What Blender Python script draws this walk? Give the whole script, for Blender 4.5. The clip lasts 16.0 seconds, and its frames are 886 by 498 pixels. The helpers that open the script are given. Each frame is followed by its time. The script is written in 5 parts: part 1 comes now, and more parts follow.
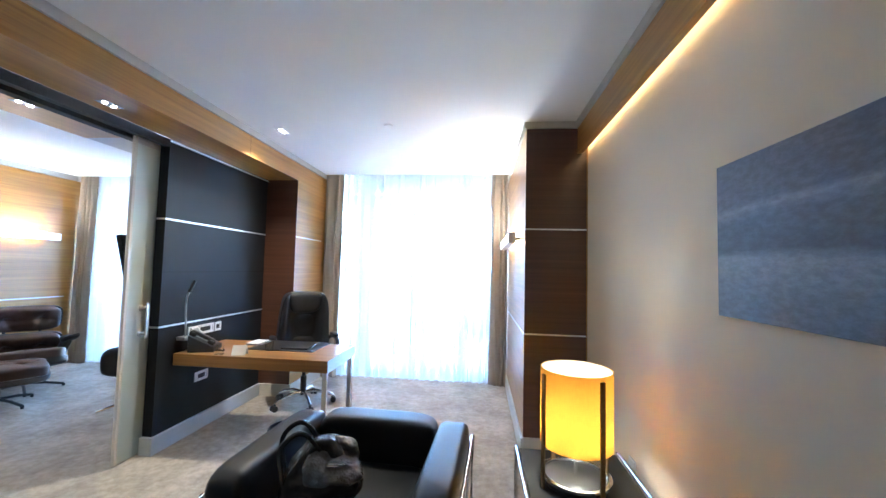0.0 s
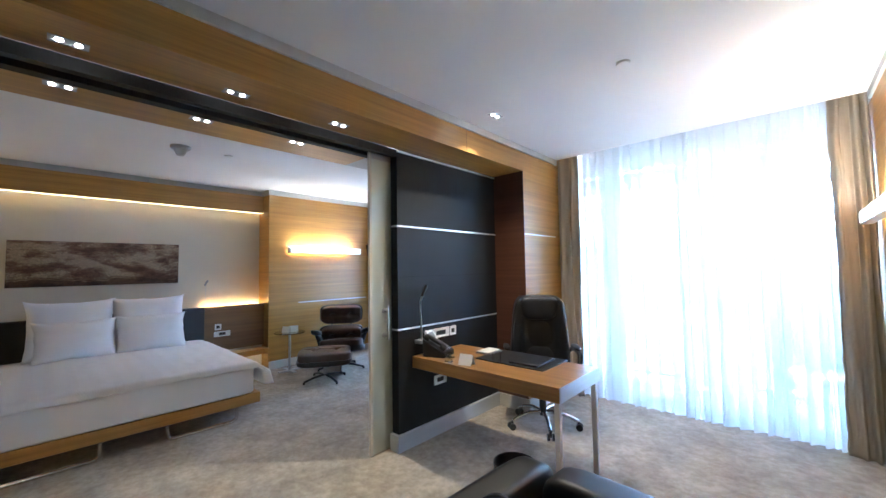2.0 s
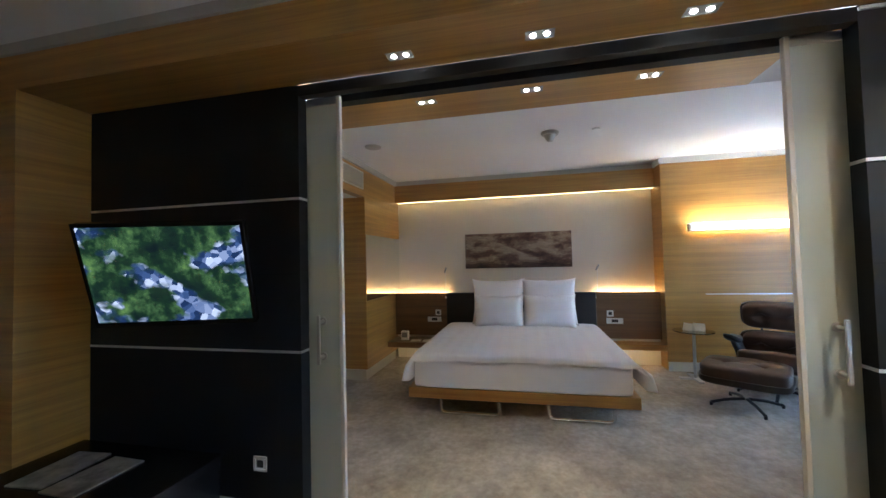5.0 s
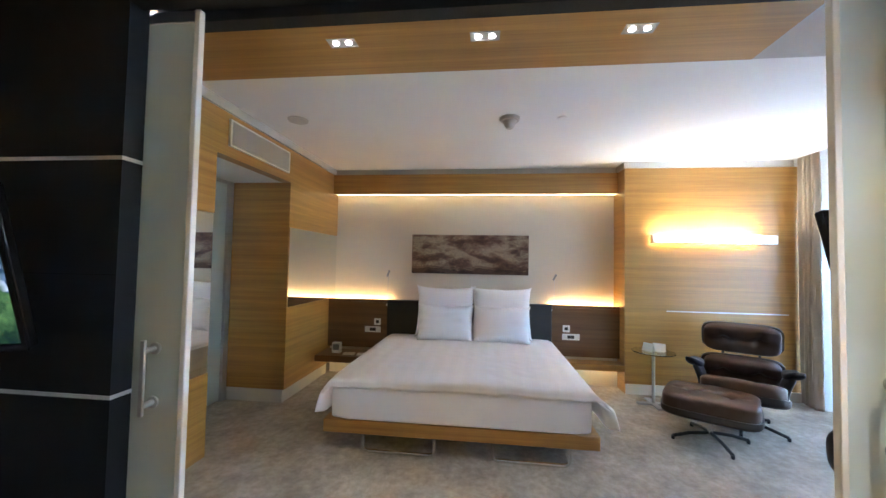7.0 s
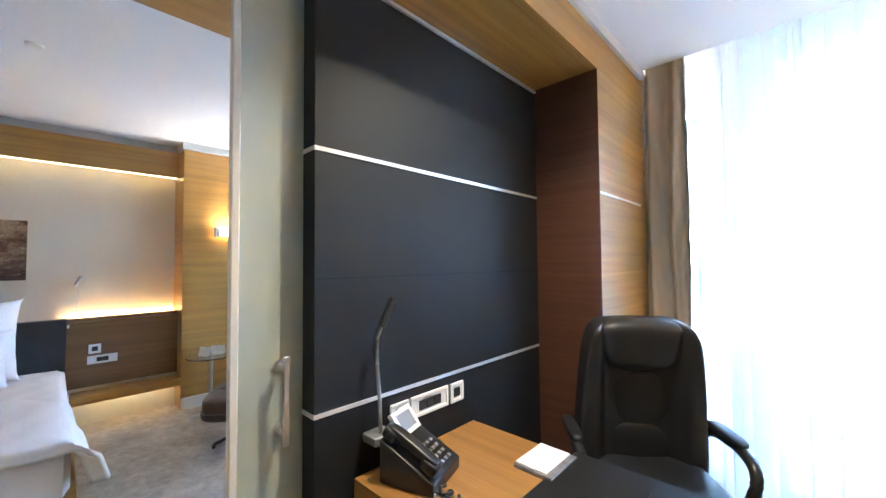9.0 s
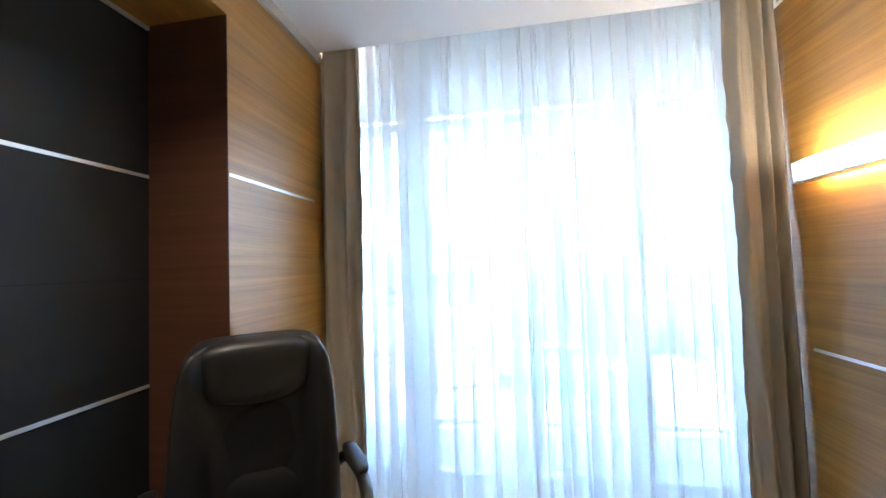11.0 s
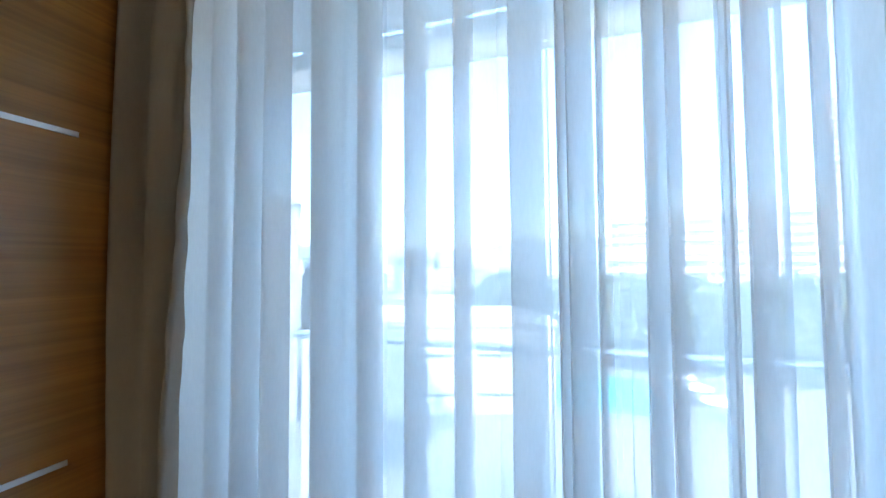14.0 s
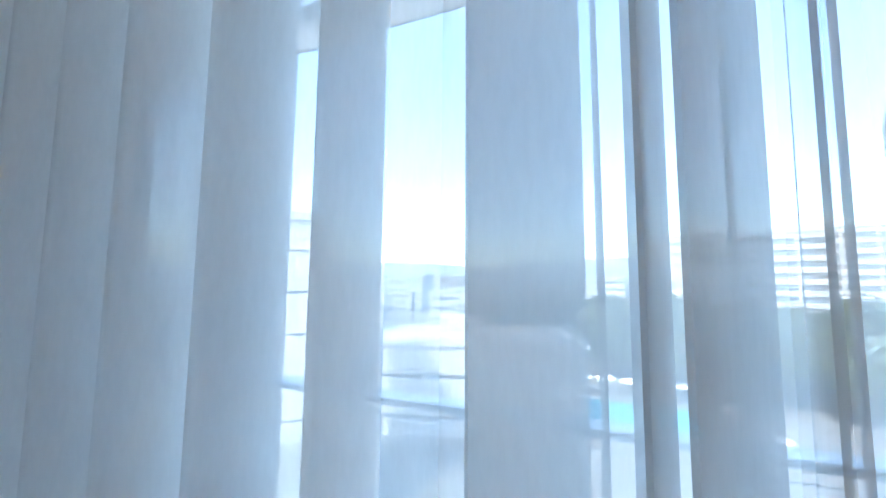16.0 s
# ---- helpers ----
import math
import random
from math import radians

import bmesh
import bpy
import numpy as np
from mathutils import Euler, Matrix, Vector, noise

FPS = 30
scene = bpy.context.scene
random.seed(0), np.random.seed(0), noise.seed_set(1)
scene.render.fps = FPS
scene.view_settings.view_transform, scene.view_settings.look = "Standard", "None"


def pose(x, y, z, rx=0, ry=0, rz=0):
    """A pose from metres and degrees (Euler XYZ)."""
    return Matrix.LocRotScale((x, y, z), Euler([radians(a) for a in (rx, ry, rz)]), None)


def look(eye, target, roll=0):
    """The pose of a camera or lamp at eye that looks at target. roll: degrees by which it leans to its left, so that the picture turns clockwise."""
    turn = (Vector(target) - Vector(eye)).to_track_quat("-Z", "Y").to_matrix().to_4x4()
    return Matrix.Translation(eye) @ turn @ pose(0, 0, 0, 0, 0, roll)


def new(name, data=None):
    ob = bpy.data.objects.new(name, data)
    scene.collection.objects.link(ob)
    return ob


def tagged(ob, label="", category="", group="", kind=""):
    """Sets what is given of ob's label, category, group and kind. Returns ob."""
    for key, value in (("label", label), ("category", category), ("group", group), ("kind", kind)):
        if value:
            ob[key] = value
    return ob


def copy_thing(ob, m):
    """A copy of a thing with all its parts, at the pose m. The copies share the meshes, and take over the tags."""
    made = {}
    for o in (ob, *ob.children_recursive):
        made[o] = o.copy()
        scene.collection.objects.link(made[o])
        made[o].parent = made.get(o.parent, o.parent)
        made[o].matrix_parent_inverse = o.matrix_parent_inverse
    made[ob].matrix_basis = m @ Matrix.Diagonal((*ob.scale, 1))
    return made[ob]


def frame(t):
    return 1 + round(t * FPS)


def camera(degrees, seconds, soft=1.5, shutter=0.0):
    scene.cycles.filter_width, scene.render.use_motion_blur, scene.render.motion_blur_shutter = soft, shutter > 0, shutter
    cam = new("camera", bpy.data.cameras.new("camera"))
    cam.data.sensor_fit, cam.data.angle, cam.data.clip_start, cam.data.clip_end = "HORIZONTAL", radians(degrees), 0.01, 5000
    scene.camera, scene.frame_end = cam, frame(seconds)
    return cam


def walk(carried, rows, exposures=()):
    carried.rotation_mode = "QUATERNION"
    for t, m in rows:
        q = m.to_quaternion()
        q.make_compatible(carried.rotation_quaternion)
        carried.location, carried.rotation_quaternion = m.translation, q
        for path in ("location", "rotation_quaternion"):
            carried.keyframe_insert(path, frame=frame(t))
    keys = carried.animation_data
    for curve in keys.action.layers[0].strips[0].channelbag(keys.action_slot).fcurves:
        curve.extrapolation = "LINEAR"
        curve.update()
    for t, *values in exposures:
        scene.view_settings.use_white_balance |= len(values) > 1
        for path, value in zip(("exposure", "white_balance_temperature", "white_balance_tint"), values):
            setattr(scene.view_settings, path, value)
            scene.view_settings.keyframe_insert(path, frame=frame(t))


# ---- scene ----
cam = camera(99.7, 16.0)
PATH = [
    (0, (2.523, -2.752, 1.497), (2.324, -0.764, 1.604), 1.4),
    (0.5, (2.434, -2.55, 1.5), (1.943, -0.615, 1.608), 0.8),
    (1, (2.388, -2.397, 1.504), (1.593, -0.565, 1.607), 0.3),
    (1.5, (2.382, -2.19, 1.516), (1.294, -0.515, 1.619), -0.4),
    (2, (2.411, -2.02, 1.485), (1.047, -0.561, 1.588), -0.9),
    (2.5, (2.334, -1.853, 1.479), (0.717, -0.681, 1.576), -1.3),
    (3, (2.226, -1.745, 1.48), (0.405, -0.92, 1.568), -1.6),
    (3.5, (2.132, -1.648, 1.487), (0.182, -1.21, 1.563), -1.8),
    (4, (2.052, -1.503, 1.499), (0.054, -1.46, 1.564), -1.9),
    (4.5, (1.998, -1.407, 1.475), (0.023, -1.72, 1.539), -1.7),
    (4.7, (1.958, -1.395, 1.471), (0.007, -1.828, 1.533), -1.5),
    (6.8, (1.281, -1.341, 1.481), (-0.685, -1.701, 1.561), 0.8),
    (7, (1.213, -1.309, 1.483), (-0.772, -1.535, 1.559), 1.1),
    (7.5, (1.074, -1.199, 1.476), (-0.918, -1.04, 1.556), 1.3),
    (8, (0.988, -1.033, 1.476), (-0.92, -0.44, 1.549), 0.6),
    (8.5, (1.033, -0.815, 1.461), (-0.669, 0.232, 1.536), 0.3),
    (9, (1.132, -0.584, 1.469), (-0.25, 0.859, 1.54), -0.5),
    (9.5, (1.203, -0.415, 1.455), (0.198, 1.312, 1.53), -1.5),
    (10, (1.248, -0.241, 1.465), (0.622, 1.657, 1.529), -1.6),
    (10.2, (1.289, -0.189, 1.45), (0.787, 1.746, 1.524), -2.2),
    (12.5, (1.69, 0.776, 1.437), (1.442, 2.759, 1.519), -1.8),
    (13, (1.709, 1.054, 1.464), (1.327, 3.016, 1.54), -1.2),
    (13.5, (1.679, 1.273, 1.475), (1.166, 3.205, 1.542), -0.6),
    (14, (1.606, 1.473, 1.483), (0.977, 3.37, 1.564), -0.3),
    (14.5, (1.62, 1.64, 1.479), (0.92, 3.511, 1.571), 0.2),
    (15, (1.672, 1.807, 1.469), (0.895, 3.647, 1.585), 0.4),
    (15.5, (1.649, 1.914, 1.476), (0.845, 3.74, 1.622), 0.5),
    (16, (1.572, 2.036, 1.489), (0.802, 3.872, 1.666), 0.6),
]
walk(cam, [(t, look(e, g, r)) for t, e, g, r in PATH], [(0, 5.93, 4850, 8), (1.0, 5.8, 4920, 8), (2.5, 5.4, 5150, 8), (3.5, 5.36, 5050, 8), (4.7, 5.3, 5350, 8), (7, 5.95, 5450, 8), (8.5, 5.97, 5230, 8), (10.2, 5.5, 5450, 8), (12.3, 4.25, 5700, 4), (14.0, 3.7, 5650, 3), (16, 3.2, 5950, 4)])

# ---- light ----
world = bpy.data.worlds.new("world")
scene.world = world
world.use_nodes = True
wn = world.node_tree
sky = wn.nodes.new("ShaderNodeTexSky")
sky.sky_type, sky.sun_disc = "NISHITA", False
sky.sun_elevation, sky.sun_rotation = radians(50), radians(200)
sky.dust_density, sky.air_density = 1.5, 1.0
wn.links.new(sky.outputs[0], wn.nodes["Background"].inputs[0])
wn.nodes["Background"].inputs[1].default_value = 0.15
sun = new("sun", bpy.data.lights.new("sun", "SUN"))
sun.data.energy, sun.data.angle, sun.data.color = 1.3, radians(4), (1, 0.95, 0.88)
sun.matrix_world = look((-3, -10, 12), (0, 0, 0))


def lamp(name, kind, m, watts, color, size=0.05, angle=100, blend=0.6):
    ob = new(name, bpy.data.lights.new(name, kind))
    ob.data.energy, ob.data.color = watts, color
    if kind == "SPOT":
        ob.data.spot_size, ob.data.spot_blend, ob.data.shadow_soft_size = radians(angle), blend, size
    elif kind == "POINT":
        ob.data.shadow_soft_size = size
    ob.matrix_world = m
    return ob


WARM = (1.0, 0.66, 0.33)

# ---- materials ----


def nodes_of(name):
    m = bpy.data.materials.new(name)
    m.use_nodes = True
    nt = m.node_tree
    return m, nt, nt.nodes["Principled BSDF"]


def tex_noise(nt, scale, stretch=(1, 1, 1), detail=4.0, rough=0.55, coords="Object"):
    tc, mp, nz = nt.nodes.new("ShaderNodeTexCoord"), nt.nodes.new("ShaderNodeMapping"), nt.nodes.new("ShaderNodeTexNoise")
    mp.inputs["Scale"].default_value = stretch
    nz.inputs["Scale"].default_value, nz.inputs["Detail"].default_value, nz.inputs["Roughness"].default_value = scale, detail, rough
    nt.links.new(tc.outputs[coords], mp.inputs[0])
    nt.links.new(mp.outputs[0], nz.inputs["Vector"])
    return nz.outputs["Fac"]


def ramp(nt, fac, stops):
    r = nt.nodes.new("ShaderNodeValToRGB")
    els = r.color_ramp.elements
    while len(els) < len(stops):
        els.new(0.5)
    for e, (p, c) in zip(els, stops):
        e.position, e.color = p, (*c, 1)
    nt.links.new(fac, r.inputs[0])
    return r.outputs[0]


def mixed(nt, kind, fac, a, b):
    mx = nt.nodes.new("ShaderNodeMix")
    mx.data_type, mx.blend_type = "RGBA", kind
    mx.inputs[0].default_value = fac
    nt.links.new(a, mx.inputs[6])
    nt.links.new(b, mx.inputs[7])
    return mx.outputs[2]


def bump(nt, bsdf, fac, strength, dist=0.01):
    b = nt.nodes.new("ShaderNodeBump")
    b.inputs["Strength"].default_value, b.inputs["Distance"].default_value = strength, dist
    nt.links.new(fac, b.inputs["Height"])
    nt.links.new(b.outputs[0], bsdf.inputs["Normal"])


def surface(name, color, rough=0.5, metal=0.0, vary=0.12, scale=3.0, grain=60.0, relief=0.1, dist=0.002, stretch=(1, 1, 1), coat=0.0):
    """Colour with broad and fine variation, and a fine relief."""
    m, nt, b = nodes_of(name)
    lo = tuple(c * (1 - vary) for c in color)
    hi = tuple(min(1, c * (1 + vary)) for c in color)
    broad = ramp(nt, tex_noise(nt, scale, stretch), [(0.3, lo), (0.7, hi)])
    fine = tex_noise(nt, grain, stretch)
    fc = ramp(nt, fine, [(0.25, (1 - vary * 0.7,) * 3), (0.75, (1, 1, 1))])
    nt.links.new(mixed(nt, "MULTIPLY", 1.0, broad, fc), b.inputs["Base Color"])
    rr = nt.nodes.new("ShaderNodeMapRange")
    rr.inputs[3].default_value, rr.inputs[4].default_value = rough * 0.85, min(1, rough * 1.15)
    nt.links.new(fine, rr.inputs[0])
    nt.links.new(rr.outputs[0], b.inputs["Roughness"])
    b.inputs["Metallic"].default_value, b.inputs["Coat Weight"].default_value = metal, coat
    if relief:
        bump(nt, b, fine, relief, dist)
    return m


def veneer(name, stretch, dark, light, rough=0.42):
    """Straight-grained oak veneer; the grain runs along the axes with a small stretch."""
    m, nt, b = nodes_of(name)
    band = tex_noise(nt, 1.0, tuple(s * (0.9 if s > 5 else 0.45) for s in stretch), 5.0, 0.6)
    line = tex_noise(nt, 1.0, tuple(s * 4.0 if s > 5 else s * 1.6 for s in stretch), 3.0, 0.65)
    broad = tex_noise(nt, 0.9, (1, 1, 1), 2.0)
    c1 = ramp(nt, band, [(0.28, dark), (0.5, tuple((a + c) / 2 for a, c in zip(dark, light))), (0.72, light)])
    c2 = ramp(nt, line, [(0.3, (0.68, 0.62, 0.56)), (0.6, (1, 1, 1))])
    c3 = ramp(nt, broad, [(0.3, (0.86, 0.84, 0.82)), (0.7, (1, 1, 1))])
    nt.links.new(mixed(nt, "MULTIPLY", 0.8, mixed(nt, "MULTIPLY", 0.55, c1, c2), c3), b.inputs["Base Color"])
    b.inputs["Roughness"].default_value = rough
    b.inputs["Specular IOR Level"].default_value = 0.7
    bump(nt, b, line, 0.05, 0.001)
    return m


OAK_D, OAK_L = (0.335, 0.170, 0.034), (0.54, 0.288, 0.056)
M_OAK = veneer("oak_veneer", (1.1, 1.1, 26), OAK_D, OAK_L, 0.32)
M_OAK_Y = veneer("oak_veneer_long", (26, 1.1, 26), OAK_D, OAK_L)
M_OAK_X = veneer("oak_veneer_cross", (1.1, 26, 26), (0.26, 0.125, 0.030), (0.42, 0.22, 0.062), 0.3)
# darker, redder copy of the oak: shade painted in for the piers' end faces
M_OAK_SHADED = veneer("shaded_oak_veneer", (1.1, 1.1, 26), (0.068, 0.029, 0.017), (0.118, 0.050, 0.029), 0.36)
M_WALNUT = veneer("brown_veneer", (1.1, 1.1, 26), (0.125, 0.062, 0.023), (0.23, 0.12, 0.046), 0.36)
M_BLACK = surface("black_panel", (0.0080, 0.0102, 0.0142), 0.58, vary=0.15, scale=2.0, grain=140, relief=0.06)
M_BLACK.node_tree.nodes["Principled BSDF"].inputs["Specular IOR Level"].default_value = 0.35
M_JOINT = surface("panel_joint", (0.003, 0.003, 0.004), 0.9, vary=0.1, grain=200, relief=0.0)
M_BLACKP = surface("black_plastic", (0.018, 0.018, 0.019), 0.35, vary=0.1, grain=300, relief=0.03)
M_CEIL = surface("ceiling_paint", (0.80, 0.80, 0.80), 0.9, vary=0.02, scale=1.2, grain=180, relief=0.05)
M_WALL = surface("wall_paint", (0.77, 0.67, 0.52), 0.8, vary=0.03, scale=1.0, grain=220, relief=0.12)
M_WALLB = surface("bedroom_paper", (0.66, 0.59, 0.47), 0.8, vary=0.03, scale=1.0, grain=220, relief=0.12)
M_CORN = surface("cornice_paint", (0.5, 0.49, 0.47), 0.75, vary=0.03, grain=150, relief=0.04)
M_BASE = surface("brushed_skirting", (0.62, 0.64, 0.66), 0.38, metal=0.35, vary=0.04, scale=1.5, grain=90, relief=0.03, stretch=(1, 1, 14))
M_CREAM = surface("cream_skirting", (0.66, 0.62, 0.54), 0.5, vary=0.04, grain=90, relief=0.04)
M_STRIP = surface("satin_aluminium", (0.80, 0.80, 0.80), 0.34, metal=0.8, vary=0.02, grain=200, relief=0.0)
M_CHROME = surface("chrome", (0.82, 0.82, 0.83), 0.12, metal=1.0, vary=0.02, grain=60, relief=0.0)
M_STEEL = surface("brushed_steel", (0.6, 0.6, 0.6), 0.32, metal=1.0, vary=0.05, grain=120, relief=0.02, stretch=(1, 1, 10))
M_LEATHER = surface("black_leather", (0.0155, 0.0165, 0.0195), 0.38, vary=0.2, scale=5, grain=260, relief=0.35, dist=0.0015)
M_BROWNL = surface("brown_leather", (0.078, 0.045, 0.031), 0.40, vary=0.22, scale=6, grain=240, relief=0.35, dist=0.0015)
M_LINEN = surface("white_linen", (0.86, 0.85, 0.865), 0.9, vary=0.02, scale=4, grain=320, relief=0.25, dist=0.0012)
M_WHITEP = surface("white_plastic", (0.78, 0.78, 0.77), 0.4, vary=0.03, grain=200, relief=0.02)
M_PAPER = surface("white_paper", (0.80, 0.78, 0.74), 0.8, vary=0.03, grain=200, relief=0.05)
M_GREYF = surface("grey_metal", (0.30, 0.31, 0.33), 0.4, metal=0.5, vary=0.06, grain=160, relief=0.04)
M_DARKPAPER = surface("printed_cover", (0.20, 0.19, 0.20), 0.35, vary=0.5, scale=14, grain=60, relief=0.02)


def carpet():
    m, nt, b = nodes_of("carpet")
    a = tex_noise(nt, 2.6, detail=8.0, rough=0.72)
    f = tex_noise(nt, 260.0, detail=3.0)
    mid = tex_noise(nt, 17.0, detail=5.0, rough=0.7)
    c1 = ramp(nt, a, [(0.36, (0.37, 0.32, 0.25)), (0.5, (0.51, 0.445, 0.355)), (0.64, (0.63, 0.56, 0.46))])
    c2 = ramp(nt, mid, [(0.36, (0.70, 0.69, 0.67)), (0.62, (1, 1, 1))])
    c3 = ramp(nt, f, [(0.3, (0.72, 0.72, 0.72)), (0.7, (1, 1, 1))])
    nt.links.new(mixed(nt, "MULTIPLY", 0.9, mixed(nt, "MULTIPLY", 0.9, c1, c2), c3), b.inputs["Base Color"])
    b.inputs["Roughness"].default_value = 0.97
    b.inputs["Sheen Weight"].default_value = 0.15
    bump(nt, b, f, 0.7, 0.004)
    return m


def glow(name, color, strength):
    m, nt, b = nodes_of(name)
    b.inputs["Base Color"].default_value = (*color, 1)
    b.inputs["Emission Color"].default_value = (*color, 1)
    b.inputs["Emission Strength"].default_value = strength
    return m


def glass(name, color=(1, 1, 1), rough=0.0, ior=1.45):
    m, nt, b = nodes_of(name)
    b.inputs["Base Color"].default_value = (*color, 1)
    b.inputs["Transmission Weight"].default_value, b.inputs["Roughness"].default_value, b.inputs["IOR"].default_value = 1.0, rough, ior
    return m


def cloth(name, color, through_share, clear):
    """Thin cloth: partly open weave (clear), the rest scattering light to both sides."""
    m, nt, b = nodes_of(name)
    nt.nodes.remove(b)
    out = nt.nodes["Material Output"]
    d, t, tr = nt.nodes.new("ShaderNodeBsdfDiffuse"), nt.nodes.new("ShaderNodeBsdfTranslucent"), nt.nodes.new("ShaderNodeBsdfTransparent")
    m1, m2 = nt.nodes.new("ShaderNodeMixShader"), nt.nodes.new("ShaderNodeMixShader")
    weave = tex_noise(nt, 160.0, (1, 1, 0.25), 2.0)
    col = ramp(nt, weave, [(0.3, tuple(c * 0.955 for c in color)), (0.7, color)])
    nt.links.new(col, d.inputs[0])
    nt.links.new(col, t.inputs[0])
    m1.inputs[0].default_value = through_share
    m2.inputs[0].default_value = clear
    nt.links.new(d.outputs[0], m1.inputs[1])
    nt.links.new(t.outputs[0], m1.inputs[2])
    nt.links.new(m1.outputs[0], m2.inputs[1])
    nt.links.new(tr.outputs[0], m2.inputs[2])
    nt.links.new(m2.outputs[0], out.inputs[0])
    return m


def striped():
    """White sateen with a faint woven stripe."""
    m, nt, b = nodes_of("striped_sateen")
    tc, wv = nt.nodes.new("ShaderNodeTexCoord"), nt.nodes.new("ShaderNodeTexWave")
    wv.bands_direction = "Y"
    wv.inputs["Scale"].default_value, wv.inputs["Distortion"].default_value = 2.4, 0.25
    nt.links.new(tc.outputs["Object"], wv.inputs["Vector"])
    f = tex_noise(nt, 240.0)
    nt.links.new(ramp(nt, wv.outputs["Fac"], [(0.35, (0.852, 0.835, 0.850)), (0.6, (0.868, 0.852, 0.868))]), b.inputs["Base Color"])
    b.inputs["Roughness"].default_value = 0.7
    bump(nt, b, f, 0.2, 0.001)
    return m


M_DUVET = striped()
M_CARPET = carpet()
M_SHEER = cloth("sheer_voile", (0.94, 0.94, 0.94), 0.64, 0.31)
M_SHADE = cloth("lamp_shade_fabric", (0.97, 0.66, 0.16), 0.85, 0.0)
M_LINER = cloth("shade_liner", (0.9, 0.88, 0.82), 0.6, 0.0)
M_DRAPE = cloth("taupe_satin", (0.50, 0.43, 0.34), 0.36, 0.0)
M_PANE = glass("window_glass", (0.97, 0.99, 0.98))
M_CLEAR = glass("clear_glass", (0.93, 0.97, 0.95))
M_FROST = glass("frosted_glass", (0.60, 0.65, 0.60), 0.6)
M_FROST.node_tree.nodes["Principled BSDF"].inputs["Transmission Weight"].default_value = 0.55
M_MIRROR = surface("mirror", (0.86, 0.88, 0.86), 0.02, metal=1.0, vary=0.0, relief=0.0)
M_LED = glow("led_warm", (1.0, 0.60, 0.22), 1.6)
M_LEDLINE = glow("led_line", (1.0, 0.72, 0.30), 0.24)
M_LEDLOW = glow("led_low", (1.0, 0.70, 0.30), 0.4)
M_TUBE = glow("lamp_tube", (1.0, 0.74, 0.36), 0.68)
M_UPLIGHT = glow("lamp_uplight", (1.0, 0.86, 0.64), 2.8)
M_TUBE_E = glow("lamp_tube_bright", (1.0, 0.70, 0.34), 2.0)
M_SPOT = glow("spot_bulb", (1.0, 0.90, 0.72), 3.0)

# ---- building helpers ----


def box(bm, x0, x1, y0, y1, z0, z1, bevel=0.0, seg=1):
    m = Matrix.Translation(((x0 + x1) / 2, (y0 + y1) / 2, (z0 + z1) / 2)) @ Matrix.Diagonal((abs(x1 - x0), abs(y1 - y0), abs(z1 - z0), 1))
    r = bmesh.ops.create_cube(bm, size=1, matrix=m)
    if bevel:
        es = list({e for v in r["verts"] for e in v.link_edges})
        bmesh.ops.bevel(bm, geom=es, offset=bevel, segments=seg, profile=0.5, affect="EDGES")
    return bm


def boxed(*a, **k):
    return box(bmesh.new(), *a, **k)


def cyl(bm, p0, p1, r0, r1=None, seg=20):
    p0, p1 = Vector(p0), Vector(p1)
    d = p1 - p0
    m = Matrix.Translation((p0 + p1) / 2) @ d.to_track_quat("Z", "Y").to_matrix().to_4x4()
    bmesh.ops.create_cone(bm, cap_ends=True, segments=seg, radius1=r0, radius2=r0 if r1 is None else r1, depth=d.length, matrix=m)
    return bm


def cyled(*a, **k):
    return cyl(bmesh.new(), *a, **k)


def tube(bm, pts, r, seg=10, closed=False):
    """A round bar along points."""
    pts = [Vector(p) for p in pts]
    n = len(pts)
    rings = []
    for i, p in enumerate(pts):
        a = pts[i - 1] if (i or closed) else pts[i]
        b = pts[(i + 1) % n] if (i < n - 1 or closed) else pts[i]
        q = (b - a).normalized().to_track_quat("Z", "Y")
        rings.append([bm.verts.new(p + q @ Vector((math.cos(k * math.tau / seg) * r, math.sin(k * math.tau / seg) * r, 0))) for k in range(seg)])
    for i in range(n if closed else n - 1):
        a, b = rings[i], rings[(i + 1) % n]
        for k in range(seg):
            bm.faces.new((a[k], a[(k + 1) % seg], b[(k + 1) % seg], b[k]))
    if not closed:
        bm.faces.new(rings[0][::-1])
        bm.faces.new(rings[-1])
    return bm


def tubed(*a, **k):
    return tube(bmesh.new(), *a, **k)


def rounded(pts, r, n=4):
    """Round the corners of a polyline."""
    pts = [Vector(p) for p in pts]
    out = [pts[0]]
    for a, b, c in zip(pts, pts[1:], pts[2:]):
        u, v = (a - b).normalized() * r, (c - b).normalized() * r
        for k in range(n + 1):
            t = k / n
            out.append((b + u) * (1 - t) ** 2 + b * 2 * t * (1 - t) + (b + v) * t ** 2)
    return out + [pts[-1]]


def lathe(profile, seg=32, at=(0, 0, 0)):
    bm = bmesh.new()
    rings = []
    for r, z in profile:
        rings.append([bm.verts.new((at[0] + r * math.cos(k * math.tau / seg), at[1] + r * math.sin(k * math.tau / seg), at[2] + z)) for k in range(seg)] if r > 1e-6 else [bm.verts.new((at[0], at[1], at[2] + z))])
    for a, b in zip(rings, rings[1:]):
        for k in range(seg):
            q = [a[k % len(a)], a[(k + 1) % len(a)], b[(k + 1) % len(b)], b[k % len(b)]]
            q = list(dict.fromkeys(q))
            if len(q) > 2:
                bm.faces.new(q)
    return bm


